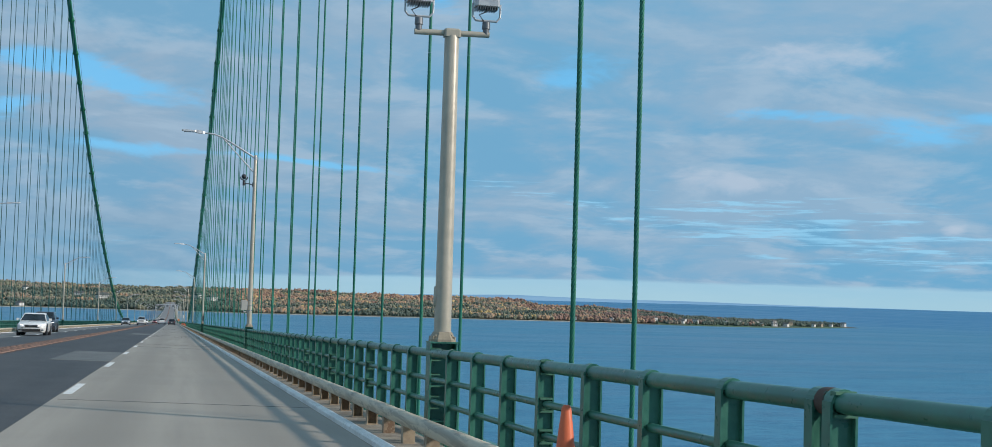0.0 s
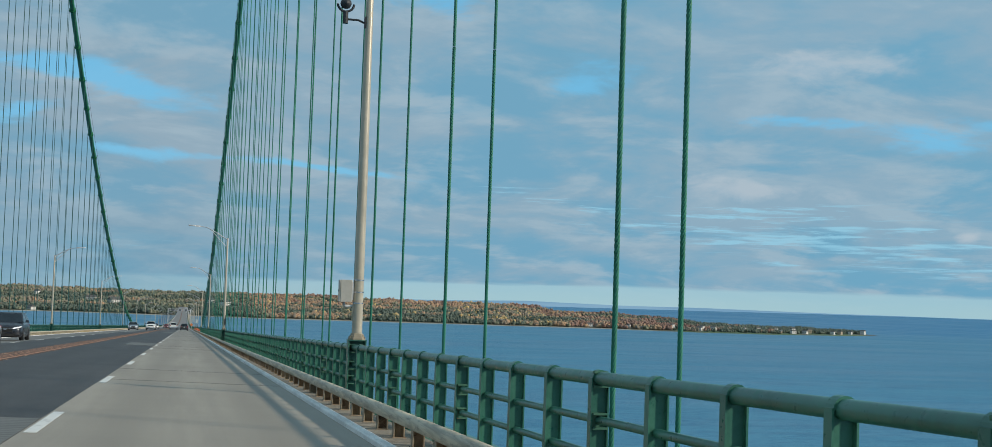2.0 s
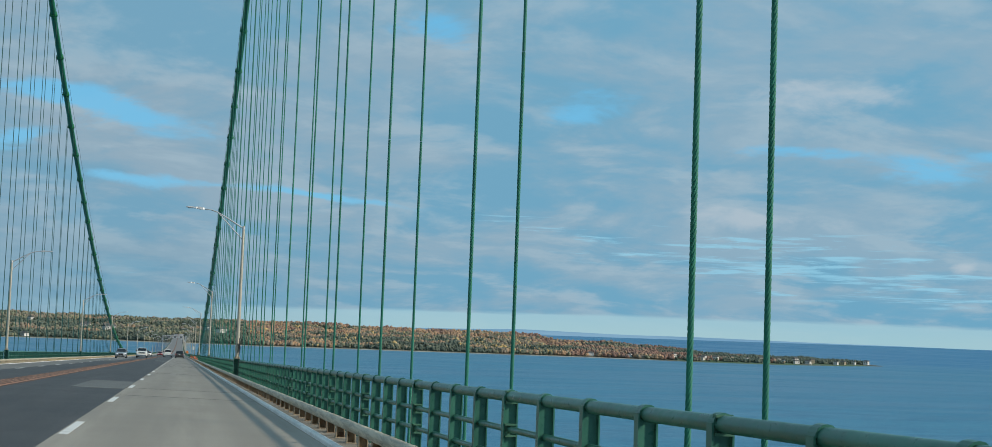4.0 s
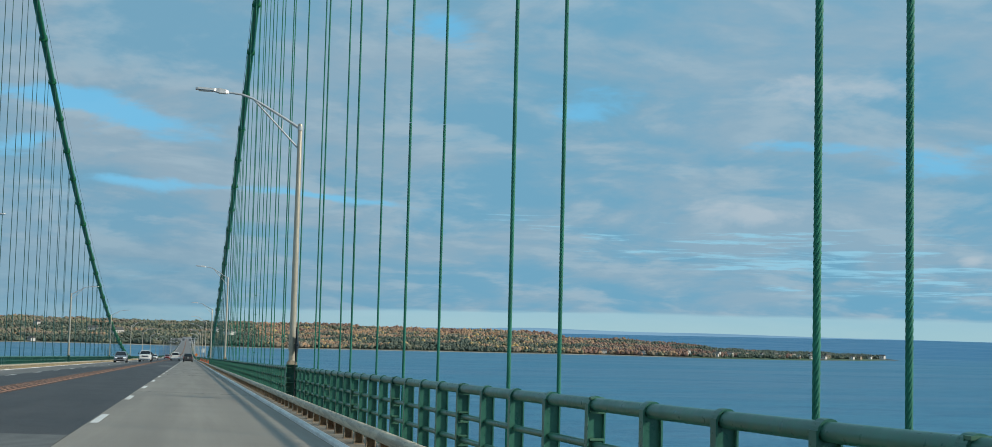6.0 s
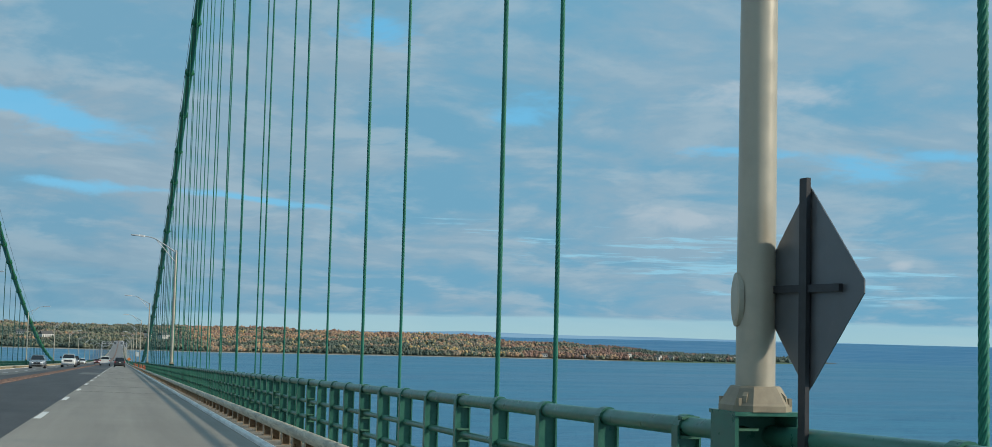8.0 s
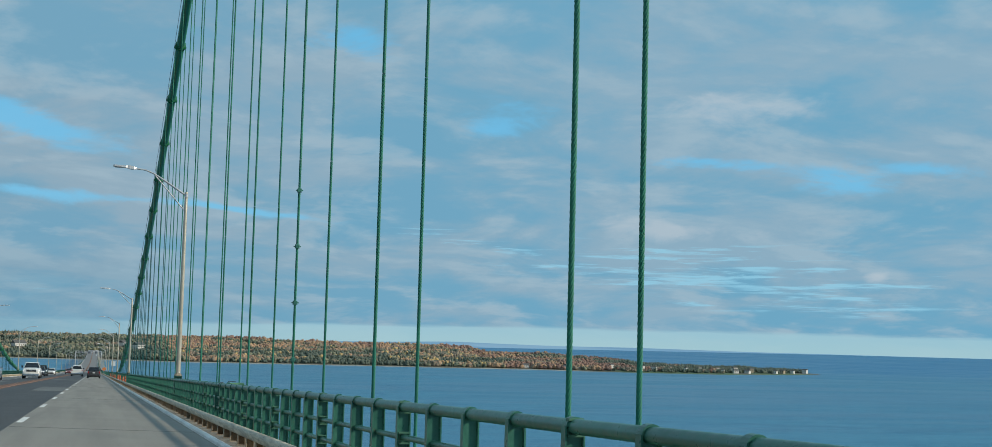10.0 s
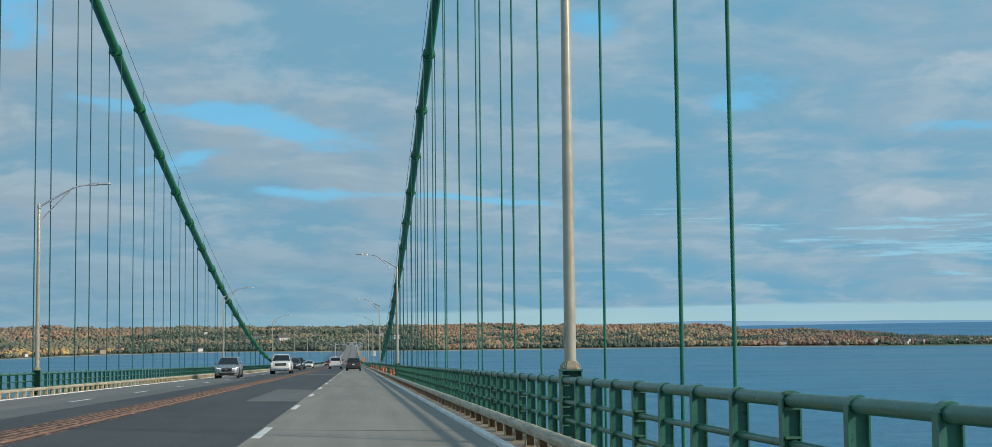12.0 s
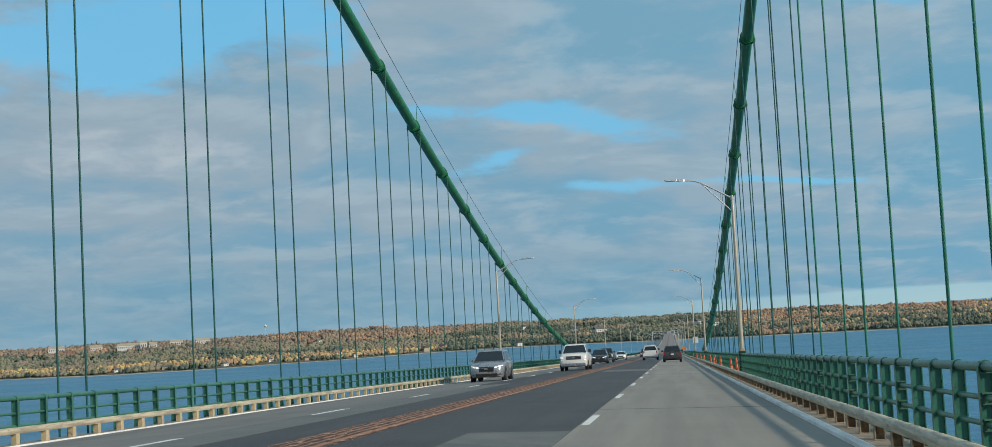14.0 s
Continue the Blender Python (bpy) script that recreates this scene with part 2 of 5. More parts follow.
def asphalt_build(n, b, obj, pos):
    streak = n.noise(n.mapped(pos, (1.4, 0.07, 1.0)), 1.0, 5.0, 0.62)
    blot = n.noise(pos, 0.5, 5.0, 0.62)
    grain = n.noise(pos, 60.0, 3.0, 0.75)
    v = n.math("ADD", n.math("MULTIPLY", streak, 0.45), n.math("ADD", n.math("MULTIPLY", blot, 0.35), n.math("MULTIPLY", grain, 0.2)))
    col = n.mix(n.span(v, 0.36, 0.64), rgb(0.038, 0.036, 0.035), rgb(0.070, 0.066, 0.062))
    n.put(b.inputs["Base Color"], col)
    n.put(b.inputs["Roughness"], n.span(grain, 0.2, 0.8, 0.55, 0.75))
    bump(n, b, grain, 0.5, 0.008)


ASPHALT = material("lane_asphalt_dark", asphalt_build)
# Far lanes: grazing sheen and haze are put into a paler colour.
FAR_LANE_PALED = paint("lane_far_paled", (0.235, 0.23, 0.22), (0.18, 0.176, 0.17), 0.8, grain=4.0)


def patch_build(n, b, obj, pos):
    bars = n.add("ShaderNodeTexWave", wave_type="BANDS", bands_direction="Y")
    n.put(bars.inputs["Vector"], pos)
    bars.inputs["Scale"].default_value = 1.25
    bars.inputs["Distortion"].default_value = 0.6
    grain = n.noise(pos, 30.0, 4.0, 0.7)
    v = n.math("ADD", n.math("MULTIPLY", bars.outputs[1], 0.16), n.math("ADD", n.math("MULTIPLY", grain, 0.44), n.math("MULTIPLY", n.noise(pos, 0.9, 5.0, 0.6), 0.40)))
    n.put(b.inputs["Base Color"], n.mix(n.span(v, 0.25, 0.75), rgb(0.085, 0.084, 0.078), rgb(0.190, 0.186, 0.170)))
    b.inputs["Roughness"].default_value = 0.7
    bump(n, b, v, 0.5, 0.01)


PATCH = material("grating_fill_grey", patch_build)


def median_build(n, b, obj, pos):
    x, y, z = n.split(pos)
    rows = n.math("MULTIPLY", n.math("ADD", n.math("COSINE", n.math("MULTIPLY", x, 38.0)), 1.0), 0.5)
    seg = n.noise(n.mapped(pos, (14.0, 3.2, 3.0)), 1.0, 5.0, 0.7, 0.3)
    chunk = n.noise(pos, 17.0, 6.0, 0.8)
    v = n.math("ADD", n.math("MULTIPLY", rows, 0.30), n.math("ADD", n.math("MULTIPLY", seg, 0.45), n.math("MULTIPLY", chunk, 0.30)))
    col = n.mix(n.span(v, 0.36, 0.66), rgb(0.055, 0.030, 0.022), rgb(0.330, 0.165, 0.098))
    col = n.mix(n.math("MULTIPLY", n.span(seg, 0.56, 0.68), 0.7), col, rgb(0.58, 0.42, 0.29))
    worn = n.noise(n.mapped(pos, (0.8, 0.12, 1.0)), 1.0, 4.0, 0.6)
    col = n.mix(n.span(worn, 0.52, 0.70, 0.0, 0.35), col, rgb(0.17, 0.115, 0.09))
    n.put(b.inputs["Base Color"], col)
    b.inputs["Roughness"].default_value = 0.85
    bump(n, b, v, 0.8, 0.03)


MEDIAN = material("median_rusty_grating", median_build)


def kerb_build(n, b, obj, pos):
    big = n.noise(n.mapped(pos, (4.0, 0.8, 4.0)), 1.0, 5.0, 0.65)
    grain = n.noise(pos, 30.0, 4.0, 0.7)
    v = n.math("ADD", n.math("MULTIPLY", big, 0.6), n.math("MULTIPLY", grain, 0.4))
    n.put(b.inputs["Base Color"], n.mix(n.span(v, 0.36, 0.6), rgb(0.60, 0.59, 0.56), rgb(0.86, 0.85, 0.81)))
    b.inputs["Roughness"].default_value = 0.75
    bump(n, b, grain, 0.3, 0.006)


KERB = material("kerb_worn_white", kerb_build)


def ledge_build(n, b, obj, pos):
    big = n.noise(pos, 3.0, 5.0, 0.65)
    grain = n.noise(pos, 40.0, 4.0, 0.7)
    n.put(b.inputs["Base Color"], n.mix(n.span(n.math("ADD", n.math("MULTIPLY", big, 0.6), n.math("MULTIPLY", grain, 0.4)), 0.38, 0.62), rgb(0.17, 0.147, 0.116), rgb(0.35, 0.305, 0.238)))
    b.inputs["Roughness"].default_value = 0.85
    bump(n, b, grain, 0.4, 0.008)


LEDGE = material("ledge_sandy_concrete", ledge_build)


def beam_build(n, b, obj, pos):
    streak = n.noise(n.mapped(pos, (5.0, 0.8, 14.0)), 1.0, 6.0, 0.68, 0.5)
    scuff = n.noise(n.mapped(pos, (12.0, 2.4, 12.0)), 1.0, 5.0, 0.7)
    col = n.mix(n.span(streak, 0.40, 0.60), rgb(0.34, 0.295, 0.215), rgb(0.58, 0.505, 0.365))
    col = n.mix(n.math("MULTIPLY", n.span(scuff, 0.55, 0.66), 0.55), col, rgb(0.15, 0.13, 0.11))
    n.put(b.inputs["Base Color"], col)
    b.inputs["Roughness"].default_value = 0.55
    bump(n, b, scuff, 0.2, 0.006)


BEAM = material("guard_beam_cream", beam_build)
# Sun and shade put into colour: left blocks tan, right brown; chips are rust.
BLOCK_SUN_TAN = paint("block_tan_sunlit", (0.56, 0.46, 0.29), (0.42, 0.34, 0.22), 0.7, wear=(0.22, 0.15, 0.10), wear_at=0.60)
BLOCK_SHADE_RUST = paint("block_rusty_brown_shaded", (0.42, 0.34, 0.235), (0.24, 0.18, 0.125), 0.75, wear=(0.17, 0.10, 0.06), wear_at=0.57)


def water_build(n, b, obj, pos):
    x, y, z = n.split(pos)
    rip = n.noise(n.mapped(pos, (0.35, 0.55, 1.0)), 1.0, 6.0, 0.62, 0.6)
    chop = n.noise(n.mapped(pos, (0.05, 0.09, 1.0)), 1.0, 5.0, 0.6, 0.5)
    bands = n.noise(n.mapped(pos, (0.0014, 0.0060, 1.0)), 1.0, 5.0, 0.6, 0.8)
    streaks = n.noise(n.mapped(pos, (0.055, 0.15, 1.0)), 1.0, 6.0, 0.72, 0.6)
    swell = n.noise(n.mapped(pos, (0.012, 0.05, 1.0)), 1.0, 5.0, 0.62, 0.4)
    tone = n.math("ADD", n.math("MULTIPLY", bands, 0.36), n.math("ADD", n.math("MULTIPLY", streaks, 0.34), n.math("MULTIPLY", swell, 0.30)))
    fine = n.noise(n.mapped(pos, (0.14, 0.34, 1.0)), 1.0, 5.0, 0.70, 0.8)
    tone = n.math("ADD", n.math("MULTIPLY", tone, 0.62), n.math("ADD", n.math("MULTIPLY", fine, 0.24), n.math("MULTIPLY", rip, 0.14)))
    col = n.mix(n.span(tone, 0.44, 0.575), rgb(0.014, 0.128, 0.246), rgb(0.060, 0.236, 0.362))
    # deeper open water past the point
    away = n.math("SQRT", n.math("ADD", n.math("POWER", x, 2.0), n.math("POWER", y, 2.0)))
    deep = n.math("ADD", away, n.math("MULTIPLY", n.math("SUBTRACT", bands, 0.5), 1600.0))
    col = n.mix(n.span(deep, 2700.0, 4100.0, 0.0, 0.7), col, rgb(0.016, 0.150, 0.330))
    n.put(b.inputs["Base Color"], col)
    n.put(b.inputs["Roughness"], n.span(bands, 0.35, 0.65, 0.30, 0.42))
    b.inputs["IOR"].default_value = 1.33
    bump(n, b, n.math("ADD", n.math("MULTIPLY", rip, 0.5), n.math("MULTIPLY", chop, 1.0)), 0.9, 1.2)


WATER = material("lake_water", water_build)


def foliage(name, light, dark):
    def build(n, b, obj, pos):
        island = n.add("ShaderNodeNewGeometry").outputs["Random Per Island"]
        clump = n.noise(pos, 0.30, 4.0, 0.7)
        stand = n.noise(pos, 0.018, 3.0, 0.6)
        v = n.math("ADD", n.math("MULTIPLY", island, 0.28), n.math("ADD", n.math("MULTIPLY", clump, 0.25), n.math("MULTIPLY", stand, 0.75)))
        col = n.mix(n.span(v, 0.2, 1.05), rgb(*dark), rgb(*light))
        n.put(b.inputs["Base Color"], col)
        b.inputs["Roughness"].default_value = 0.9
        b.inputs["Specular IOR Level"].default_value = 0.1
    return material(name, build)


def land_build(n, b, obj, pos):
    v = n.noise(pos, 0.02, 5.0, 0.65)
    z = n.split(pos)[2]
    col = n.mix(n.span(v, 0.35, 0.65), rgb(0.085, 0.085, 0.060), rgb(0.120, 0.105, 0.075))
    sand = n.span(n.math("ADD", z, n.math("MULTIPLY", v, 2.0)), -61.5, -62.0)
    x = n.split(pos)[0]
    lawn = n.math("MULTIPLY", n.span(x, 985.0, 1040.0), n.span(n.noise(pos, 0.012, 3.0, 0.5), 0.40, 0.48))
    col = n.mix(lawn, col, rgb(0.075, 0.125, 0.055))
    sand = n.math("MULTIPLY", sand, n.span(x, 985.0, 930.0, 0.15, 1.0))
    n.put(b.inputs["Base Color"], n.mix(sand, col, rgb(0.42, 0.39, 0.33)))
    b.inputs["Roughness"].default_value = 0.95


LAND = material("land_ground", land_build)

# Leaf colours are paled and greyed to stand in for haze over the water.
CONIFER = foliage("conifer_dark_green", (0.140, 0.168, 0.130), (0.094, 0.120, 0.102))
LEAF_GREEN = foliage("broadleaf_olive", (0.262, 0.256, 0.165), (0.172, 0.182, 0.130))
LEAF_ORANGE = foliage("broadleaf_orange", (0.480, 0.300, 0.178), (0.310, 0.222, 0.152))
LEAF_YELLOW = foliage("broadleaf_yellow", (0.620, 0.430, 0.185), (0.430, 0.320, 0.160))
LEAF_RUST = foliage("broadleaf_rust", (0.305, 0.186, 0.140), (0.200, 0.140, 0.118))
LEAF_BROWN = foliage("broadleaf_brown", (0.290, 0.240, 0.178), (0.200, 0.178, 0.142))
HOUSE_WHITE = paint("house_white", (0.72, 0.71, 0.68), (0.62, 0.61, 0.58), 0.6)
HOUSE_TAN = paint("house_tan", (0.42, 0.36, 0.27), (0.36, 0.30, 0.22), 0.7)
ROOF = paint("roof_grey", (0.13, 0.125, 0.12), (0.09, 0.088, 0.085), 0.8)
WINDOW = paint("window_dark", (0.03, 0.035, 0.04), (0.02, 0.022, 0.026), 0.12)
ROCK = paint("causeway_rock", (0.24, 0.23, 0.21), (0.13, 0.125, 0.115), 0.9, grain=1.2)


# Haze is put into this blue, and emission holds its tone without sunlight.
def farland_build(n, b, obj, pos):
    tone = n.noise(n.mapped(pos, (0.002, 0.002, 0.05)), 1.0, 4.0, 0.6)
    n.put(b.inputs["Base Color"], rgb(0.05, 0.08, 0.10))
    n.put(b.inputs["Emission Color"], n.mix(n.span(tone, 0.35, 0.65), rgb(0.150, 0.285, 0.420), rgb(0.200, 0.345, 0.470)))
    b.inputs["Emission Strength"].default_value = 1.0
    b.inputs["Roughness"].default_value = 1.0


FARLAND_GLOW = material("distant_land_haze_glow", farland_build)
SIGN_ORANGE = paint("sign_orange", (0.80, 0.25, 0.06), (0.7, 0.2, 0.05), 0.4)
SIGN_WHITE = paint("sign_white", (0.75, 0.76, 0.76), (0.66, 0.67, 0.67), 0.4)
PANEL_GREEN = paint("panel_light_green", (0.16, 0.33, 0.16), (0.12, 0.26, 0.13), 0.5)


def car_paint(name, col, metal=0.3):
    def build(n, b, obj, pos):
        dust = n.noise(obj, 3.0, 5.0, 0.65)
        n.put(b.inputs["Base Color"], n.mix(n.span(dust, 0.45, 0.75, 0.0, 0.25), rgb(*col), rgb(0.20, 0.19, 0.17)))
        b.inputs["Metallic"].default_value = metal
        n.put(b.inputs["Roughness"], n.span(dust, 0.3, 0.7, 0.22, 0.40))
        b.inputs["Coat Weight"].default_value = 0.5
    return material(name, build)


CAR_GREY = car_paint("car_grey_silver", (0.36, 0.38, 0.40), 0.6)
CAR_WHITE = car_paint("car_white", (0.72, 0.72, 0.70), 0.0)
CAR_DARK = car_paint("car_dark_blue_grey", (0.028, 0.032, 0.042), 0.3)
CAR_BLACK = car_paint("car_charcoal", (0.055, 0.053, 0.052), 0.4)
CAR_GREEN = car_paint("car_dark_green", (0.03, 0.045, 0.038), 0.3)
CAR_RED = car_paint("car_red", (0.30, 0.03, 0.03), 0.2)
GLASS_DARK = paint("car_glass", (0.018, 0.022, 0.026), (0.012, 0.014, 0.017), 0.08)


def headlamp_build(n, b, obj, pos):
    cell = n.noise(obj, 9.0, 2.0, 0.5)
    b.inputs["Base Color"].default_value = rgb(0.75, 0.77, 0.80)
    b.inputs["Roughness"].default_value = 0.12
    b.inputs["Emission Color"].default_value = rgb(1.0, 0.97, 0.90)
    n.put(b.inputs["Emission Strength"], n.span(cell, 0.40, 0.60, 0.08, 0.9))


HEADLAMP = material("headlamp_lit", headlamp_build)
RUST = paint("rusted_collar", (0.095, 0.055, 0.038), (0.045, 0.036, 0.030), 0.75, wear=(0.05, 0.12, 0.09), wear_at=0.55)
TAILLAMP = paint("taillamp_red", (0.42, 0.02, 0.02), (0.32, 0.015, 0.015), 0.2)
CHROME = paint("chrome_trim", (0.55, 0.56, 0.58), (0.45, 0.46, 0.48), 0.2, metal=0.9)


# ---------------------------------------------------------------- mesh helpers
class Shape:
    """Collects vertices and faces of one mesh."""

    def __init__(self):
        self.v, self.f = [], []

    def add(self, verts, faces):
        k = len(self.v)
        self.v += [tuple(p) for p in verts]
        self.f += [tuple(i + k for i in f) for f in faces]
        return self

    def box(self, x0, x1, y0, y1, z0, z1, c=0.0):
        """A box, with its edges along z and its top cut back by c."""
        if c <= 0:
            return self.add([(x, y, z) for z in (z0, z1) for y in (y0, y1) for x in (x0, x1)],
                            [(0, 2, 3, 1), (4, 5, 7, 6), (0, 1, 5, 4), (2, 6, 7, 3), (0, 4, 6, 2), (1, 3, 7, 5)])
        def ring(i, z):
            a, b_, p, q = x0 + i, x1 - i, y0 + i, y1 - i
            return [(a + c, p, z), (b_ - c, p, z), (b_, p + c, z), (b_, q - c, z), (b_ - c, q, z), (a + c, q, z), (a, q - c, z), (a, p + c, z)]
        return self.loft([ring(0, z0), ring(0, z1 - c), ring(c * 0.7, z1)])

    def loft(self, rings, closed=True, caps=True):
        m, vs, fs = len(rings[0]), [p for r in rings for p in r], []
        for i in range(len(rings) - 1):
            for j in range(m if closed else m - 1):
                k = (j + 1) % m
                fs.append((i * m + j, i * m + k, (i + 1) * m + k, (i + 1) * m + j))
        if caps and closed:
            fs.append(tuple(reversed(range(m))))
            fs.append(tuple(range((len(rings) - 1) * m, len(rings) * m)))
        return self.add(vs, fs)

    def tube(self, path, r, sides=10, caps=True):
        """A round tube along a path; r is one radius or one for each point."""
        rings, pts = [], [Vector(p) for p in path]
        for i, p in enumerate(pts):
            d = (pts[min(i + 1, len(pts) - 1)] - pts[max(i - 1, 0)]).normalized()
            u = d.cross(Vector((0, 0, 1)))
            u = Vector((1, 0, 0)) if u.length < 0.02 else u.normalized()
            w = u.cross(d)
            ra = r[i] if isinstance(r, (list, tuple)) else r
            rings.append([p + ra * (math.cos(2 * math.pi * k / sides) * u + math.sin(2 * math.pi * k / sides) * w) for k in range(sides)])
        return self.loft(rings, caps=caps)

    def mesh(self, name, mat, smooth=None):
        me = bpy.data.meshes.new(name)
        me.from_pydata(self.v, [], self.f)
        me.materials.append(mat)
        bm = bmesh.new()
        bm.from_mesh(me)
        bmesh.ops.recalc_face_normals(bm, faces=bm.faces)
        if smooth:
            for f in bm.faces:
                f.smooth = True
            for e in bm.edges:
                if len(e.link_faces) == 2 and e.calc_face_angle(0) > radians(smooth):
                    e.smooth = False
        bm.to_mesh(me)
        bm.free()
        return me


def part(name, shape, mat, parent=None, label="", smooth=None, at=None):
    me = shape if isinstance(shape, bpy.types.Mesh) else shape.mesh(name, mat, smooth)
    ob = new(name, me)
    if at is not None:
        ob.location = at
    if parent is not None:
        ob.parent = parent
    return tagged(ob, label)


def thing(name, label, category, at=(0, 0, 0), group="", kind="", turn=0.0):
    ob = new(name)
    ob.empty_display_size = 0.2
    ob.location, ob.rotation_euler = at, (0, 0, turn)
    return tagged(ob, label, category, group, kind)


WATER_Z = -63.5
SAG0, SAG1, END_GRADE = 620.0, 2000.0, 0.005


def deck(y):
    """Height of the deck line at y."""
    if y <= SAG0:
        return -GRADE * y
    run = min(y, SAG1) - SAG0
    fall = GRADE * run - (GRADE - END_GRADE) * run * run / (2 * (SAG1 - SAG0))
    return -GRADE * SAG0 - fall - END_GRADE * max(0.0, y - SAG1)


def crown(x):
    """The road falls from its middle to its edges."""
    return 0.10 - 0.025 * abs(x)


def strip(shape, x0, x1, y0, y1, lift, thick, step=40.0, low=None):
    """A slab along the deck between x0 and x1, following grade and crown."""
    ys = [y0 + (y1 - y0) * i / max(1, math.ceil((y1 - y0) / step)) for i in range(max(1, math.ceil((y1 - y0) / step)) + 1)]
    rings = []
    for y in ys:
        a, b_ = deck(y) + crown(x0) + lift, deck(y) + crown(x1) + lift
        rings.append([(x0, y, a), (x1, y, b_), (x1, y, b_ - thick), (x0, y, a - thick)])
    return shape.loft(rings)


PANEL, FIRST = 10.3135, 15.81          # spacing of the hangers along the deck, and the first
POSTS, POST0 = PANEL / 8, 16.15        # spacing of the railing posts
NEAR, FAR = -70.0, 2960.0
CABLE_X = 10.365

# ---------------------------------------------------------------- road
road = thing("road", "four-lane bridge road deck, grey outer and dark inner lanes", "road", kind="structure")
for side in (1, -1):
    a, b_ = sorted((side * 3.70, side * 7.46))
    part("outer_lane", strip(Shape(), a, b_, 760, FAR, 0.0, 0.25), FAR_LANE_PALED, road, "outer lane far down the bridge, paled for grazing view and haze")
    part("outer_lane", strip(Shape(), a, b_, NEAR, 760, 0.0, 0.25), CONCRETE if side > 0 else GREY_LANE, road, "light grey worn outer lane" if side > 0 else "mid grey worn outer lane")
part("inner_lane", strip(Shape(), 0.42, 3.70, NEAR, 760, 0.0, 0.25), ASPHALT, road, "dark asphalt inner lane")
part("inner_lane", strip(Shape(), -3.70, -0.30, NEAR, 760, 0.0, 0.25), ASPHALT, road, "dark asphalt inner lane")
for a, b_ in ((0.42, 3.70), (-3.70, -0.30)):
    part("inner_lane", strip(Shape(), a, b_, 760, FAR, 0.0, 0.25), FAR_LANE_PALED, road, "inner lane far down the bridge, paled for grazing view and haze")


def land_profile():
    return [(-2600, 2700, 44), (-1900, 2520, 44), (-1118, 2424, 44), (-878, 2381, 46), (-786, 2421, 48), (-619, 2599, 47), (-436, 2860, 45), (-265, 2950, 43), (0, 2900, 42), (170, 2850, 42), (441, 2850, 40),
            (649, 2840, 39), (842, 2830, 37), (956, 2780, 31), (1064, 2740, 23), (1200, 2728, 13), (1380, 2800, 7), (1540, 2900, 3)]


def shore_at(x):
    pts = land_profile()
    for (xa, ya, ha), (xb, yb, hb) in zip(pts, pts[1:]):
        if xa <= x <= xb:
            t = (x - xa) / (xb - xa)
            t2 = t * t * (3 - 2 * t)
            return ya + (yb - ya) * t2, ha + (hb - ha) * t2
    return pts[-1][1], -3


def ground_z(x, u):
    """Height of the land u metres behind the shore."""
    ys, top = shore_at(x)
    top = max(top - 5.0, min(top, 2.5))     # the trees make up the rest
    reach = 620.0 - 300.0 * min(max((x - 700.0) / 260.0, 0.0), 1.0)
    rise = top * (min(u / reach, 1.0) ** 0.8) if u > 0 else u * 0.05
    wave = noise.noise((x * 0.004, u * 0.004, 3.1)) * 0.16 * top
    wave += noise.noise((x * 0.014, u * 0.006, 7.7)) * 0.07 * top
    fall = max(0.0, u - 760.0) * 0.10
    return WATER_Z + 1.4 + rise + (wave * min(u / 300, 1) if u > 0 else 0) - fall


land = Shape()
xs = [-2600 + 30 * i for i in range(139)]
us = [-60, -20, 0, 12, 30, 70, 130, 200, 300, 400, 500, 620, 760, 1100, 1500]
land.loft([[(x, shore_at(x)[0] + u + 10 * noise.noise((x * 0.01, 0, 0)), ground_z(x, u)) for u in us] for x in xs], closed=False)
tagged(part("ground", land, LAND, smooth=60), "wooded far shore rising to a low ridge", "shore", kind="structure")

# water out to the horizon
w = Shape()
w.add([(-9000, -3000, WATER_Z), (9000, -3000, WATER_Z), (9000, 9000, WATER_Z), (-9000, 9000, WATER_Z)], [(0, 1, 2, 3)])
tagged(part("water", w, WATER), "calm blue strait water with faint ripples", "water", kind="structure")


# ---------------------------------------------------------------- main cables
def cable_h(y):
    """Height of the main cable above the deck line."""
    d = y - 300.0
    return 4.317e-4 * d * d - 0.18786 * d + 20.75


CABLE_END = 470.0
for side in (1, -1):
    cable = thing("main_cable", "thick green painted main suspension cable", "cable", at=(side * CABLE_X, 0, 0), group="main cables")
    path = [(0, y, deck(y) + cable_h(y)) for y in [NEAR + 6 * i for i in range(int((CABLE_END - NEAR) / 6) + 1)]] + [(0, CABLE_END + 6, deck(CABLE_END) + 0.9)]
    part("cable", Shape().tube(path, 0.31, 16), CABLE_GREEN, cable, smooth=40)


# ---------------------------------------------------------------- hangers
def rope_mesh(length, lay=0.42, step=0.042):
    """A laid wire rope: the outline of six round strands, turning as it climbs."""
    sh, rings = Shape(), []
    for i in range(int(length / step) + 1):
        z = i * step
        ring = []
        for k in range(24):
            b_ = ((k % 4) - 2) / 4 * math.pi / 3
            r = 0.0205 * math.cos(b_) + math.sqrt(0.0122 ** 2 - (0.0205 * math.sin(b_)) ** 2)
            a_ = 2 * math.pi * k / 24 + 2 * math.pi * z / lay
            ring.append((r * math.cos(a_), r * math.sin(a_), z))
        rings.append(ring)
    return sh.loft(rings, caps=False)


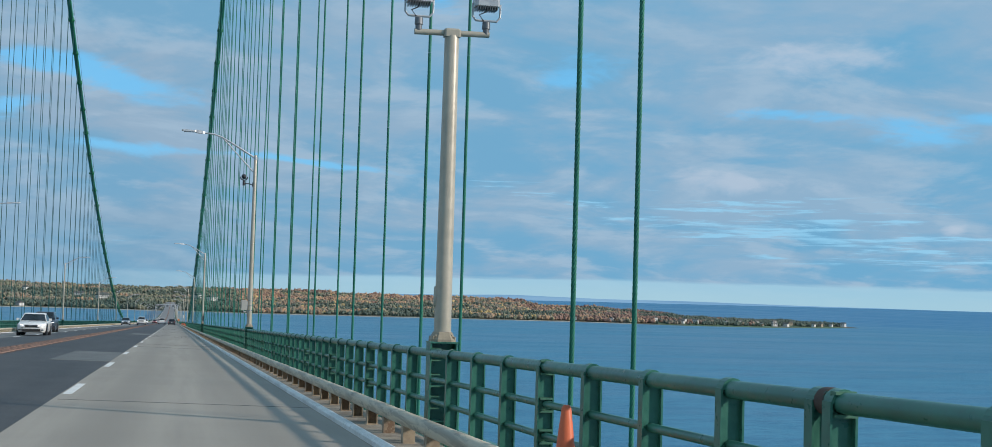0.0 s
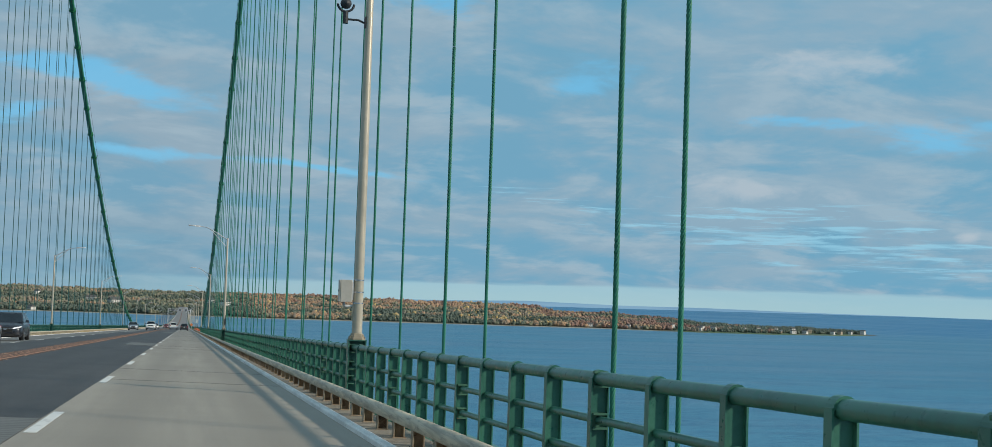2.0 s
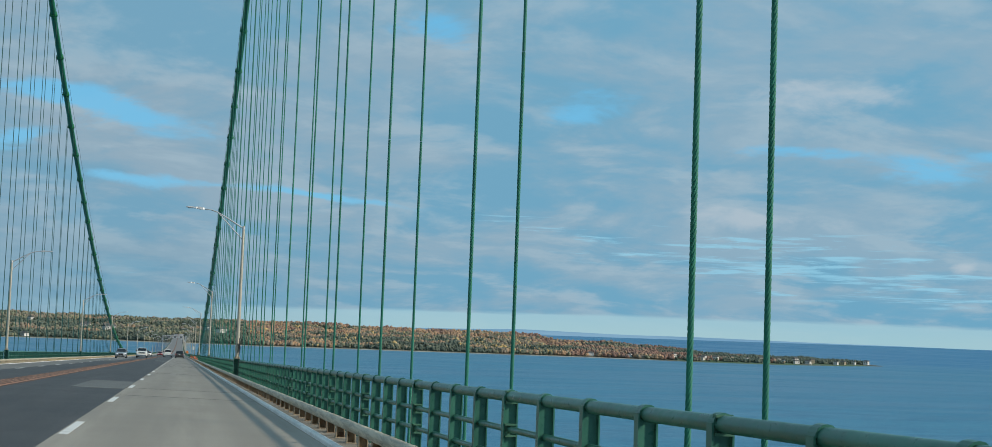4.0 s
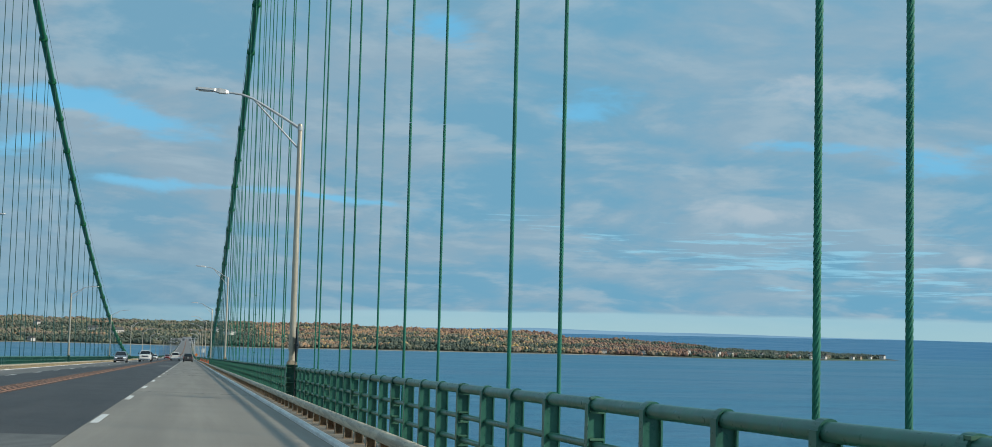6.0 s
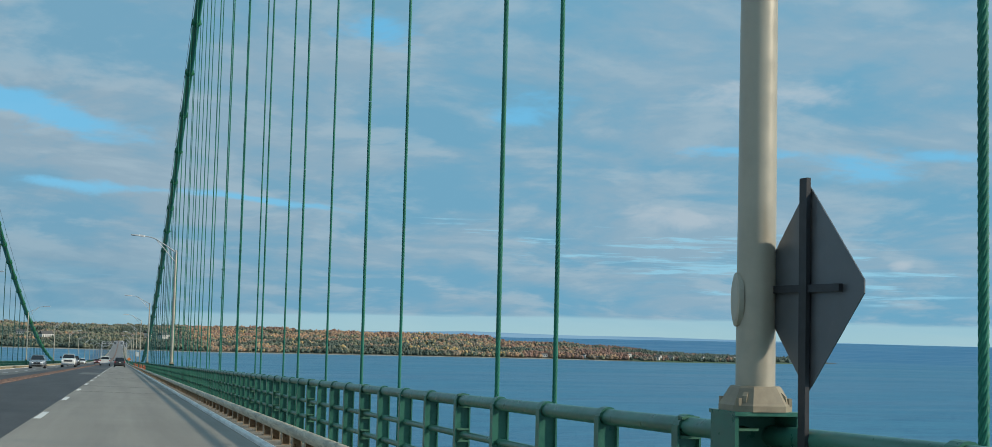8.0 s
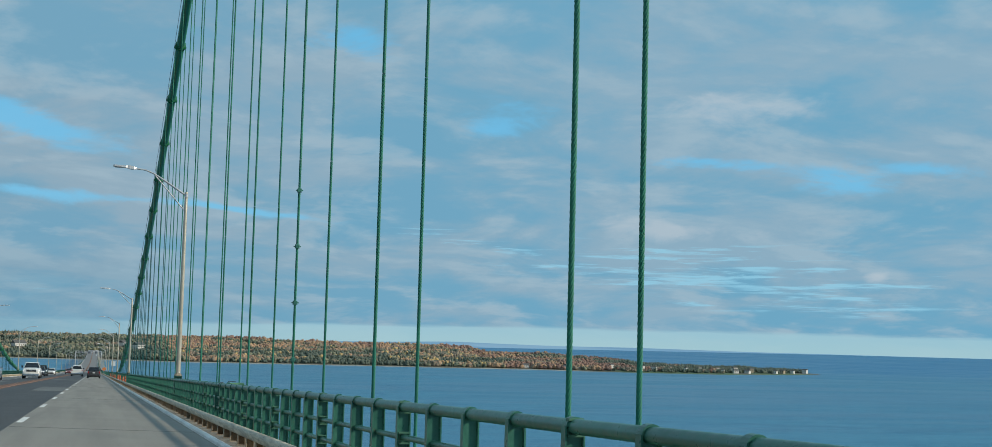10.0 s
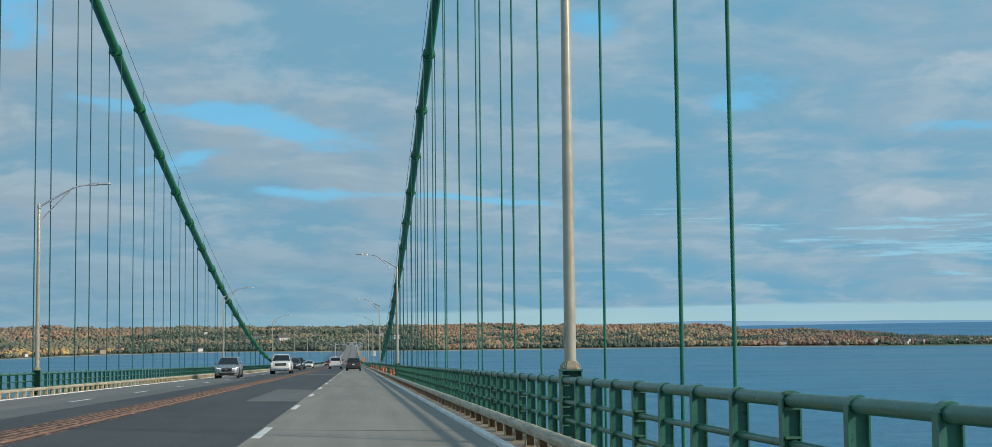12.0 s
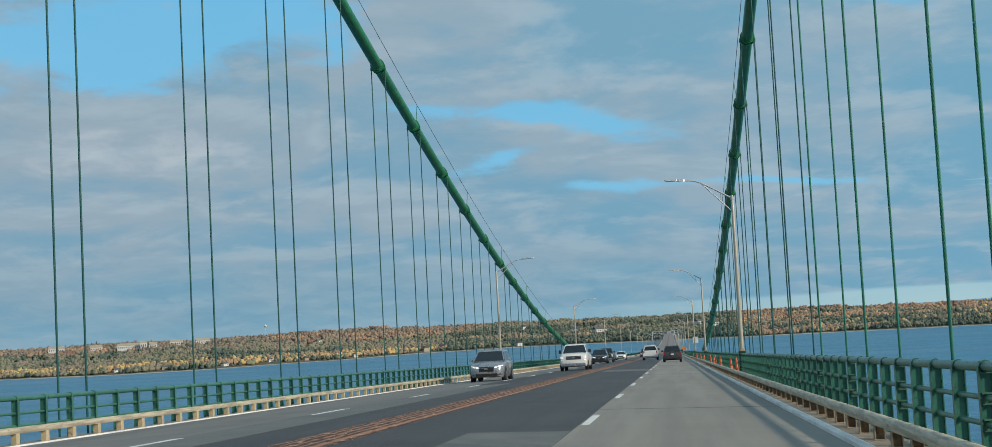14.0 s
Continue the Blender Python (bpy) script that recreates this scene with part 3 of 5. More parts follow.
ROPE_LOW = rope_mesh(7.5).mesh("hanger_rope", ROPE_GREEN, 46)
ROPE_PLAIN = Shape().tube([(0, 0, 0), (0, 0, 7.5)], 0.031, 8).mesh("hanger_rope", ROPE_SILHOUETTE, 50)
ROPE_UP = Shape().tube([(0, 0, 0), (0, 0, 1)], 0.030, 8).mesh("upper_length", ROPE_SILHOUETTE, 50)
ROPE_UP_NEAR = Shape().tube([(0, 0, 0), (0, 0, 1)], 0.030, 8, caps=False).mesh("upper_length", ROPE_GREEN, 50)
for side in (1, -1):
    for k in range(-6, 43):
        y = FIRST + k * PANEL
        top = cable_h(y)
        for off in (-0.389, 0.389):
            if top < 0.8:
                continue
            near = side > 0 and k < 27
            z0 = deck(y) - 1.0
            x = side * CABLE_X + off
            if top < 6.5:
                rope = new("hanger_rope", Shape().tube([(0, 0, 0), (0, 0, top + 1.0)], 0.031, 8).mesh("hanger_rope", ROPE_SILHOUETTE, 50))
            else:
                rope = new("hanger_rope", ROPE_LOW if near else ROPE_PLAIN)
                up = part("upper_length", ROPE_UP_NEAR if near else ROPE_UP, None, rope, at=(0, 0, 7.49))
                up.scale = (1, 1, top + 1.0 - 7.49)
            rope.location = (x, y, z0)
            tagged(rope, "taut green painted wire hanger rope below the cable", "rope", "hanger ropes")


# ---------------------------------------------------------------- railing
RAIL_X = 8.33
POLES_R = [16.12, 57.15, 138.80, 222.50, 302.4, 373.5, 437.0, 512.0, 580.0] + [650.0 + 79 * i for i in range(20)]
POLES_L = [16.0, 98.0, 180.0, 262.80, 346.0] + [431.0 + 84 * i for i in range(22)]
FLAP, LOWS = 0.055, (0.515, 0.255)


def post_shape(wide=0.085):
    """A wide-flange post whose inner flange is strapped over the top tube. Origin on the deck line under the tube."""
    sh = Shape()
    h = wide / 2
    sh.box(-0.072, -0.060, -h, h, -0.35, 0.83)
    sh.box(-0.062, 0.058, -0.006, 0.006, -0.35, 0.80)
    sh.box(0.056, 0.068, -h, h, -0.35, 0.80)
    rings = []
    for i in range(9):
        a_ = math.pi * (1 - i / 8)
        rings.append([((r * math.cos(a_)) * (1.0), yy, 0.823 + r * math.sin(a_)) for r, yy in ((0.053, -h), (0.066, -h), (0.066, h), (0.053, h))])
    return sh.loft(rings)


POST = post_shape().mesh("post", GREEN)
POST_L = post_shape().mesh("post", GREEN)
CLIP = Shape().box(-0.055, 0.06, -0.062, -0.007, -0.066, -0.050).box(-0.055, 0.05, -0.062, -0.007, 0.040, 0.056).box(-0.056, 0.05, -0.015, -0.007, -0.05, 0.05).mesh("clip", BRACKET)
rails = {}
for side in (1, -1):
    rx = side * RAIL_X if side > 0 else -8.24
    fence = thing("bridge_railing", "green painted steel bridge railing with three tubes", "railing", at=(rx, 0, 0.011 if side > 0 else 0.0), group="bridge railings")
    rails[side] = fence
    for name, h, r in (("top_rail", 0.823, 0.052), ("middle_rail", LOWS[0], 0.031), ("lower_rail", LOWS[1], 0.031)):
        ys = [NEAR, SAG0] + [SAG0 + 30 * i for i in range(1, 50)]
        part(name, Shape().tube([(0, y, deck(y) + h) for y in ys], r, 14 if r > 0.04 else 10), GREEN, fence, smooth=40)
    lo, hi = (-14, 275) if side > 0 else (150, 400)
    rest = Shape()
    tm = POST if side > 0 else POST_L
    tv, tf = [v.co.copy() for v in tm.vertices], [tuple(p.vertices) for p in tm.polygons]
    for k in range(int((NEAR - POST0) / POSTS) + 1, int((900 - POST0) / POSTS)):
        y = POST0 + k * POSTS
        if any(abs(y - p) < 0.62 for p in (POLES_R if side > 0 else POLES_L)):
            continue
        if k * POSTS + POST0 > 480 and k % 2:
            continue
        if lo <= k <= hi:
            ob = part("post", tm, None, fence, at=(0, y, deck(y)))
            if side < 0:
                ob.scale = (-1, 1, 1)
            if k % 4 == 0:
                for h in (0.823,) + LOWS:
                    part("clip", CLIP, None, ob, at=(0, 0, h))
        else:
            rest.add([(v.x * side, v.y + y, v.z + deck(y)) for v in tv], tf)
    tagged(part("post_row", rest, GREEN, fence), "row of green railing posts further along", kind="stuff")

# ---------------------------------------------------------------- guard beam with its blocks, on a ledge
BLOCK = Shape().box(-0.062, 0.062, 0.040, 0.052, 0.0, 0.176).box(-0.062, -0.050, -0.06, 0.06, 0.0, 0.176).box(0.050, 0.062, -0.06, 0.06, 0.0, 0.176).box(-0.075, 0.075, -0.075, 0.075, -0.002, 0.010).mesh("block", BLOCK_SHADE_RUST)
BLOCK_L = Shape().box(-0.062, 0.062, -0.075, 0.075, 0.0, 0.215, 0.006).mesh("block", BLOCK_SUN_TAN)
for side in (1, -1):
    bx = side * 7.65
    guard = thing("guard_beam", "weathered cream steel guard beam on short stained blocks", "guard rail", at=(bx, 0, 0), group="guard beams")
    rings = []
    for y in [NEAR + i * 21.0 for i in range(int((1700 - NEAR) / 21) + 1)]:
        z = deck(y) + 0.145
        prof = [(-0.055, 0.0), (0.055, 0.0), (0.07, 0.018), (0.07, 0.09), (0.05, 0.12), (0.0, 0.13), (-0.05, 0.12), (-0.07, 0.09), (-0.07, 0.018)]
        rings.append([(px, y, z + pz) for px, pz in prof])
    part("beam", Shape().loft(rings), BEAM, guard, smooth=50)
    lo, hi = (0, 250) if side > 0 else (150, 400)
    rest = Shape()
    for k in range(int((NEAR - POST0) / POSTS) + 1, int((700 - POST0) / POSTS)):
        y = POST0 + (k + 0.06) * POSTS
        if lo <= k <= hi:
            part("block", BLOCK if side > 0 else BLOCK_L, None, guard, at=(0, y, deck(y) + (-0.025 if side > 0 else -0.065)))
        else:
            rest.box(-0.062, 0.062, y - 0.06, y + 0.06, deck(y) + (-0.027 if side > 0 else -0.068), deck(y) + 0.15)
    tagged(part("block_row", rest, BLOCK_SHADE_RUST if side > 0 else BEAM, guard), "row of stained blocks further along", kind="stuff")
    top = -0.015 if side > 0 else -0.055
    kerb = thing("kerb", "worn pale concrete kerb with a sandy ledge", "kerb", kind="structure")
    for k in range(-8, 60):
        y0, y1 = FIRST + k * 3 * PANEL, FIRST + (k + 1) * 3 * PANEL - 0.02
        sh = Shape()
        sh.loft([[(side * 7.33, y, deck(y) - 0.3), (side * 7.335, y, deck(y) + top - 0.02), (side * 7.355, y, deck(y) + top), (side * 7.435, y, deck(y) + top), (side * 7.435, y, deck(y) - 0.3)] for y in (y0, y1)])
        part("kerb_stone", sh, KERB, kerb)
    sh = Shape()
    sh.loft([[(side * 7.436, y, deck(y) + top - 0.012), (side * 7.95, y, deck(y) + top - 0.012), (side * 7.95, y, deck(y) - 0.35), (side * 7.436, y, deck(y) - 0.35)] for y in [NEAR, SAG0] + [SAG0 + 40 * i for i in range(1, 31)]])
    part("ledge", sh, LEDGE, kerb, "sandy stained concrete ledge")

# road lines
lines = thing("road_marking", "white painted lane lines on the deck", "road marking", kind="structure")
for side in (1, -1):
    a, b_ = sorted((side * 7.10, side * 7.20))
    part("edge_line", strip(Shape(), a, b_, 1400.0, FAR, 0.005, 0.003), ROADLINE, lines)
    start = 21.6 if side > 0 else 21.6 + 12.64 * 0.82
    for k in range(-6, 60):
        y = start + 12.64 * k
        x = 3.80 if side > 0 else -3.52
        wide = 0.065 if side > 0 else 0.10
        part("dash", strip(Shape(), x - wide, x + wide, y, y + 3.45, 0.006, 0.004), ROADLINE, lines)

# the rough strip in the middle of the deck
mid = Shape()
rows = []
for i in range(int((620 + 10) / 0.16)):
    y = -10 + i * 0.16
    ring = []
    for j in range(13):
        x = -0.38 + j / 12
        edge = min(1.0, (0.5 - abs(x - 0.12)) * 5 + 0.12)
        ridge = 0.022 * math.cos(x * 38)
        lump = 0.035 * noise.noise((x * 9, y * 2.4, 0)) + 0.02 * noise.noise((x * 22, y * 6, 4))
        ring.append((x + 0.03 * noise.noise((y * 1.3, x * 4, 9)), y, deck(y) + 0.10 - 0.025 * abs(x) + edge * (0.03 + 0.7 * ridge + 0.4 * lump)))
    rows.append(ring)
mid.loft(rows, closed=False)
median = thing("median", "raised rough rusty brown strip between the carriageways", "median", kind="structure")
part("rough_strip", mid, MEDIAN, median)
part("rough_strip", strip(Shape(), -0.38, 0.62, NEAR, -10, 0.045, 0.3), MEDIAN, median)
part("rough_strip", strip(Shape(), -0.38, 0.62, 620, FAR, 0.045, 0.3), MEDIAN, median)

# patches of filled grating in the inner lane
for x0, x1, y0, y1 in ((2.15, 3.69, 38.3, 49.0), (2.15, 3.69, 108.5, 119.0), (2.15, 3.69, 243.0, 260.0), (-3.69, -2.0, 228.0, 300.0), (0.9, 3.69, 322.0, 331.0)):
    part("lane_patch", strip(Shape(), x0, x1, y0, y1, 0.005, 0.02), PATCH, road, "grey filled steel grating panel")
for y in [FIRST + 4 * PANEL * k + 4.4 for k in range(-2, 40)] + [68.6, 110.2, 196.3]:
    part("deck_joint", strip(Shape(), 3.72, 7.42, y, y + 0.035, 0.003, 0.02), DARK, road, "dark transverse deck joint")

# walkway and the edge girder that takes the hangers
for side in (1, -1):
    a, b_ = sorted((side * 7.96, side * 8.85))
    tagged(part("pavement", strip(Shape(), a, b_, NEAR, 1700, -0.10, 0.08), GREEN_DIRTY), "narrow green steel walkway behind the railing", "walkway", kind="structure")
    g = Shape()
    g.loft([[(side * CABLE_X + dx, y, deck(y) + dz) for dx, dz in ((-0.5, -1.4), (0.5, -1.4), (0.5, -0.85), (-0.5, -0.85))] for y in (NEAR, 500.0)])
    girder = tagged(part("edge_girder", g, GREEN), "green steel edge girder carrying the hanger ropes", "girder", kind="structure")
for k in range(-7, 46):
    y = FIRST + k * PANEL
    part("floor_beam", Shape().box(-8.9, 8.9, y - 0.2, y + 0.2, deck(y) - 1.3, deck(y) - 0.33).box(-10.8, 10.8, y - 0.18, y + 0.18, deck(y) - 1.5, deck(y) - 1.0), GREEN, road)
under = Shape()
under.loft([[(-9, y, deck(y) - 0.4), (9, y, deck(y) - 0.4), (14, y, WATER_Z - 1), (-14, y, WATER_Z - 1)] for y in (2350.0, 2500.0, 2700.0, 2960.0)])
tagged(part("causeway", under, ROCK), "grey rock causeway at the far end of the bridge", "causeway", kind="structure")

# cable bands with hand-rope posts, and the hand ropes
cables = [o for o in scene.objects if o.name.startswith("main_cable")]
for cable in cables:
    side = 1 if cable.location.x > 0 else -1
    for k in range(-7, 43):
        y = FIRST + k * PANEL
        if y > CABLE_END - 14:
            continue
        dy, dz = 0.5, deck(y + 0.5) + cable_h(y + 0.5) - deck(y) - cable_h(y)
        d = Vector((0, dy, dz)).normalized()
        c = Vector((0, y, deck(y) + cable_h(y)))
        band = Shape().tube([c - d * 0.34, c - d * 0.33, c + d * 0.33, c + d * 0.34], [0.32, 0.352, 0.352, 0.32], 16)
        for q in (-0.18, 0.18):
            cc = c + d * q
            band.tube([cc - d * 0.05, cc + d * 0.05], 0.40, 16)
        band.box(-0.44, 0.44, y - 0.07, y + 0.07, c.z - 0.22, c.z - 0.06)
        b_ob = part("cable_band", band, CABLE_GREEN, cable, smooth=40)
        if k % 2 == 0:
            part("hand_rope_post", Shape().tube([(-side * 0.2, y, c.z + 0.3), (-side * 0.3, y, c.z + 1.35)], 0.022, 6), CABLE_GREEN, b_ob)
    pts = [(-side * 0.3, y, deck(y) + cable_h(y) + 1.35) for y in [NEAR + 5 * i for i in range(int((CABLE_END - 14 - NEAR) / 5) + 1)]]
    part("hand_rope", Shape().tube(pts, 0.016, 6), DARK, cable, "thin wire hand rope above the cable")

# clamps on one hanger
y = FIRST + 18 * PANEL
for h in (1.5, 2.9, 4.3, 5.7):
    sh = Shape().box(-0.055, 0.055, -0.05, 0.05, -0.05, 0.05, 0.015)
    sh.tube([(-0.09, 0, 0), (0.09, 0, 0)], 0.015, 6)
    tagged(part("rope_clamp", sh, GREEN, at=(CABLE_X - 0.389, y, deck(y) + h)), "small dark clamp on a hanger rope", "clamp", "rope clamps")


# ---------------------------------------------------------------- lamp posts
def pedestal(parent, side):
    """Open green steel column that carries a pole at the railing line; origin under the pole on the deck line."""
    sh = Shape()
    sh.box(-0.165, -0.147, -0.135, 0.135, -0.35, 0.955)
    sh.box(0.147, 0.165, -0.135, 0.135, -0.35, 0.955)
    sh.box(-0.149, 0.149, 0.085, 0.099, -0.35, 0.955)
    sh.box(-0.17, 0.17, -0.145, 0.145, 0.953, 0.972)
    for z in (0.02, 0.44):
        sh.box(-0.148, 0.148, -0.06, 0.086, z, z + 0.012)
    ped = part("pedestal", sh, GREEN, parent, "open green steel pedestal")
    if side > 0:
        for h in (0.823, 0.515, 0.255):
            part("bracket", Shape().box(-0.147, -0.03, -0.10, 0.08, h + 0.058, h + 0.070).box(-0.147, -0.03, -0.10, 0.08, h - 0.082, h - 0.070).box(-0.147, -0.139, -0.12, 0.08, h - 0.1, h + 0.09), BRACKET, ped, "pale rust-streaked bracket")
    return ped


def pole_base(parent):
    """Low cast shoe with cut corners, sloping in to the pole, with a gusset and a bolt at each corner."""
    sh = Shape()
    corners = ((-1, -0.55), (-0.55, -1), (0.55, -1), (1, -0.55), (1, 0.55), (0.55, 1), (-0.55, 1), (-1, 0.55))
    sh.loft([[(x * r, y * r, z) for x, y in corners] for r, z in ((0.150, 0.972), (0.150, 1.000), (0.142, 1.012), (0.108, 1.080), (0.100, 1.090))])
    for k in range(4):
        a_ = math.pi / 4 + k * math.pi / 2
        c_, s_ = math.cos(a_), math.sin(a_)
        t_ = 0.011
        sh.add([(r * c_ - q * s_ * t_, r * s_ + q * c_ * t_, z) for q in (-1, 1) for r, z in ((0.08, 0.99), (0.160, 0.99), (0.150, 1.045), (0.09, 1.095))],
               [(3, 2, 1, 0), (4, 5, 6, 7), (0, 1, 5, 4), (1, 2, 6, 5), (2, 3, 7, 6), (3, 0, 4, 7)])
    base = part("base_casting", sh, CASTING, parent, "cast tan pole base")
    for x, y in ((-1, -1), (1, -1), (1, 1), (-1, 1)):
        part("bolt", Shape().tube([(0.128 * x, 0.095 * y, 1.00), (0.128 * x, 0.095 * y, 1.035)], 0.015, 6), CASTING, base)


def street_lamp(side):
    """Tapered tan pole with a bowed truss arm reaching over the road."""
    lamp = thing("street_lamp", "tall tan street lamp with a bowed arm on the railing", "street lamp", group="street lamps")
    pedestal(lamp, side)
    pole_base(lamp)
    pole = part("pole", Shape().tube([(0, 0, 1.09), (0, 0, 4.0), (0, 0, 8.02), (0, 0, 8.06)], [0.094, 0.086, 0.064, 0.05], 20), POLE, lamp, smooth=35)
    cover = Shape()
    cover.loft([[(0.06 * r * math.cos(a_), y, 1.50 + 0.13 * r * math.sin(a_)) for a_ in [2 * math.pi * i / 16 for i in range(16)]] for r, y in ((1, -0.080), (1, -0.104), (0.8, -0.110))])
    ob = part("hand_hole_cover", cover, POLE, pole)
    ob.rotation_euler = (0, 0, radians(-96 if side > 0 else 96))
    i = -side
    up = [(0, 0, 7.92), (i * 0.55, 0, 8.25), (i * 1.05, 0, 8.54), (i * 1.40, 0, 8.73), (i * 1.70, 0, 8.83), (i * 2.12, 0, 8.87)]
    arm = part("arm", Shape().tube(up, [0.042, 0.04, 0.037, 0.034, 0.032, 0.03], 10), GALV, lamp, smooth=40)
    part("brace", Shape().tube([(i * 0.03, 0, 7.32), (i * 0.7, 0, 8.02), (i * 1.34, 0, 8.68)], 0.026, 8), GALV, arm, smooth=40)
    part("strut", Shape().tube([(i * 0.52, 0, 7.86), (i * 0.50, 0, 8.22)], 0.014, 6), GALV, arm)
    part("clamp_ring", Shape().tube([(0, 0, 7.86), (0, 0, 7.98)], 0.08, 16), GALV, pole)
    head = Shape()
    for x, w_, lo, hi in ((2.08, 0.05, 8.83, 8.91), (2.16, 0.09, 8.82, 8.94), (2.34, 0.11, 8.83, 8.97), (2.44, 0.10, 8.86, 8.965), (2.50, 0.14, 8.88, 8.95), (2.95, 0.14, 8.90, 8.965), (3.02, 0.10, 8.91, 8.955)):
        head.v += [(i * x, -w_, lo), (i * x, w_, lo), (i * x, w_ * 0.8, hi), (i * x, -w_ * 0.8, hi)]
    for r in range(6):
        head.f += [(r * 4 + j, r * 4 + (j + 1) % 4, r * 4 + 4 + (j + 1) % 4, r * 4 + 4 + j) for j in range(4)]
    head.f += [(0, 3, 2, 1), (24, 25, 26, 27)]
    hd = part("lamp_head", head, GALV, lamp, "flat grey luminaire")
    part("lens", Shape().box(min(i * 2.52, i * 2.93), max(i * 2.52, i * 2.93), -0.11, 0.11, 8.868, 8.882), LENS, hd)
    return lamp


POLE_X = 8.375
first = street_lamp(1)
first.location = (POLE_X, POLES_R[1], deck(POLES_R[1]))
# a few poles stand a little off the line, and are a little shorter or taller
OFF_LINE = {138.80: (8.20, 0.985), 222.50: (8.42, 1.018)}
for y in POLES_R[2:]:
    x, tall_by = OFF_LINE.get(y, (POLE_X, 1.0))
    copy_thing(first, Matrix.Translation((x, y, deck(y))) @ Matrix.Diagonal((0.94 if y == 222.50 else 1.0, 0.94 if y == 222.50 else 1.0, tall_by, 1.0)))
second = street_lamp(-1)
second.location = (-8.12, POLES_L[0], deck(POLES_L[0]))
for y in POLES_L[1:]:
    copy_thing(second, Matrix.Translation((-8.12, y, deck(y))))

# pole with two floodlights
fy = POLES_R[0]
flood = thing("floodlight_pole", "short tan pole with two floodlights on a crossbar", "light pole", at=(8.45, fy, deck(fy)))
pedestal(flood, 1)
pole_base(flood)
fp = part("pole", Shape().tube([(0, 0, 1.09), (0, 0, 4.62), (0, 0, 4.66)], [0.103, 0.088, 0.078], 20), POLE, flood, smooth=35)
cover = Shape().loft([[(0.06 * r * math.cos(a_), y, 1.50 + 0.13 * r * math.sin(a_)) for a_ in [2 * math.pi * i / 16 for i in range(16)]] for r, y in ((1, -0.086), (1, -0.112), (0.8, -0.118))])
part("hand_hole_cover", cover, POLE, fp).rotation_euler = (0, 0, radians(-98))
bar = part("crossbar", Shape().tube([(-0.46, 0, 4.68), (0.46, 0, 4.70)], 0.036, 12), POLE, flood, smooth=40)
part("crossbar_saddle", Shape().box(-0.10, 0.10, -0.07, 0.07, 4.64, 4.74, 0.02), POLE, bar)
for x in (-0.41, 0.42):
    fl = part("floodlight", Shape().box(x - 0.15, x + 0.15, -0.09, 0.13, 5.04, 5.16, 0.03), GALV, flood, "grey finned floodlight")
    part("swivel", Shape().tube([(x, 0, 4.70), (x, 0, 4.76), (x, 0, 4.77), (x, 0, 4.85)], [0.040, 0.040, 0.052, 0.048], 12), SIGNBACK, fl, smooth=40)
    part("yoke", Shape().tube([(x - 0.17, 0, 5.08), (x - 0.17, 0, 4.92), (x - 0.13, 0, 4.87), (x + 0.13, 0, 4.87), (x + 0.17, 0, 4.92), (x + 0.17, 0, 5.08)], 0.014, 8), GALV, fl)
    for k in range(9):
        part("fin", Shape().box(x - 0.128 + k * 0.03, x - 0.120 + k * 0.03, -0.09, 0.12, 4.995, 5.045), SIGNBACK, fl)
    part("cable_loop", Shape().tube([(x - 0.04, -0.03, 4.86), (x - 0.1, -0.05, 4.93), (x - 0.02, -0.05, 4.97), (x, -0.04, 5.03)], 0.009, 6), DARK, fl)

# cabinet and camera on the first street lamp
by = POLES_R[1]
cab = thing("control_cabinet", "grey steel cabinet strapped to a lamp pole", "cabinet", at=(POLE_X, by, deck(by)))
cb = part("cabinet_body", Shape().box(-0.345, -0.13, -0.13, 0.10, 1.66, 2.06, 0.008), BOXGREY, cab)
part("cabinet_door", Shape().box(-0.363, -0.347, -0.125, 0.095, 1.665, 2.055, 0.006), BOXGREY, cb)
part("latch", Shape().box(-0.377, -0.363, -0.06, -0.03, 1.84, 1.88), DARK, cb)
part("mounting_plate", Shape().box(-0.13, -0.10, -0.07, 0.07, 1.69, 2.03), GALV, cab)
for z in (1.64, 1.84, 2.06):
    part("strap", Shape().tube([(0, 0, z - 0.012), (0, 0, z + 0.012)], 0.098, 20), CHROME, cab, "bright steel strap", smooth=40)
part("conduit", Shape().tube([(-0.26, -0.02, 1.66), (-0.26, -0.02, 1.60), (-0.23, -0.02, 1.575), (-0.10, 0, 1.585)], [0.022, 0.03, 0.034, 0.022], 10), GALV, cab, smooth=50)
tcam = thing("traffic_camera", "dark traffic camera on a bracket at a lamp pole", "camera", at=(POLE_X, by, deck(by)))
part("bracket", Shape().tube([(-0.06, 0, 6.80), (-0.20, 0, 6.86), (-0.42, 0, 6.86)], 0.02, 8).box(-0.09, -0.06, -0.05, 0.05, 6.72, 6.92), DARK, tcam)
part("camera_neck", Shape().tube([(-0.44, 0, 6.78), (-0.44, 0, 7.0)], 0.05, 12), DARK, tcam)
yoke = [(-0.44 - 0.15 * math.cos(a_), 0, 7.14 - 0.14 * math.sin(a_)) for a_ in [math.pi * i / 8 for i in range(9)]]
part("camera_yoke", Shape().tube(yoke, 0.022, 8), DARK, tcam)
ball = [(0.105 * math.sin(math.pi * i / 10)) for i in range(11)]
part("camera_head", Shape().tube([(-0.44, -0.11 + 0.022 * i, 7.15) for i in range(11)], [max(0.01, r) for r in ball], 14), DARK, tcam, smooth=60)

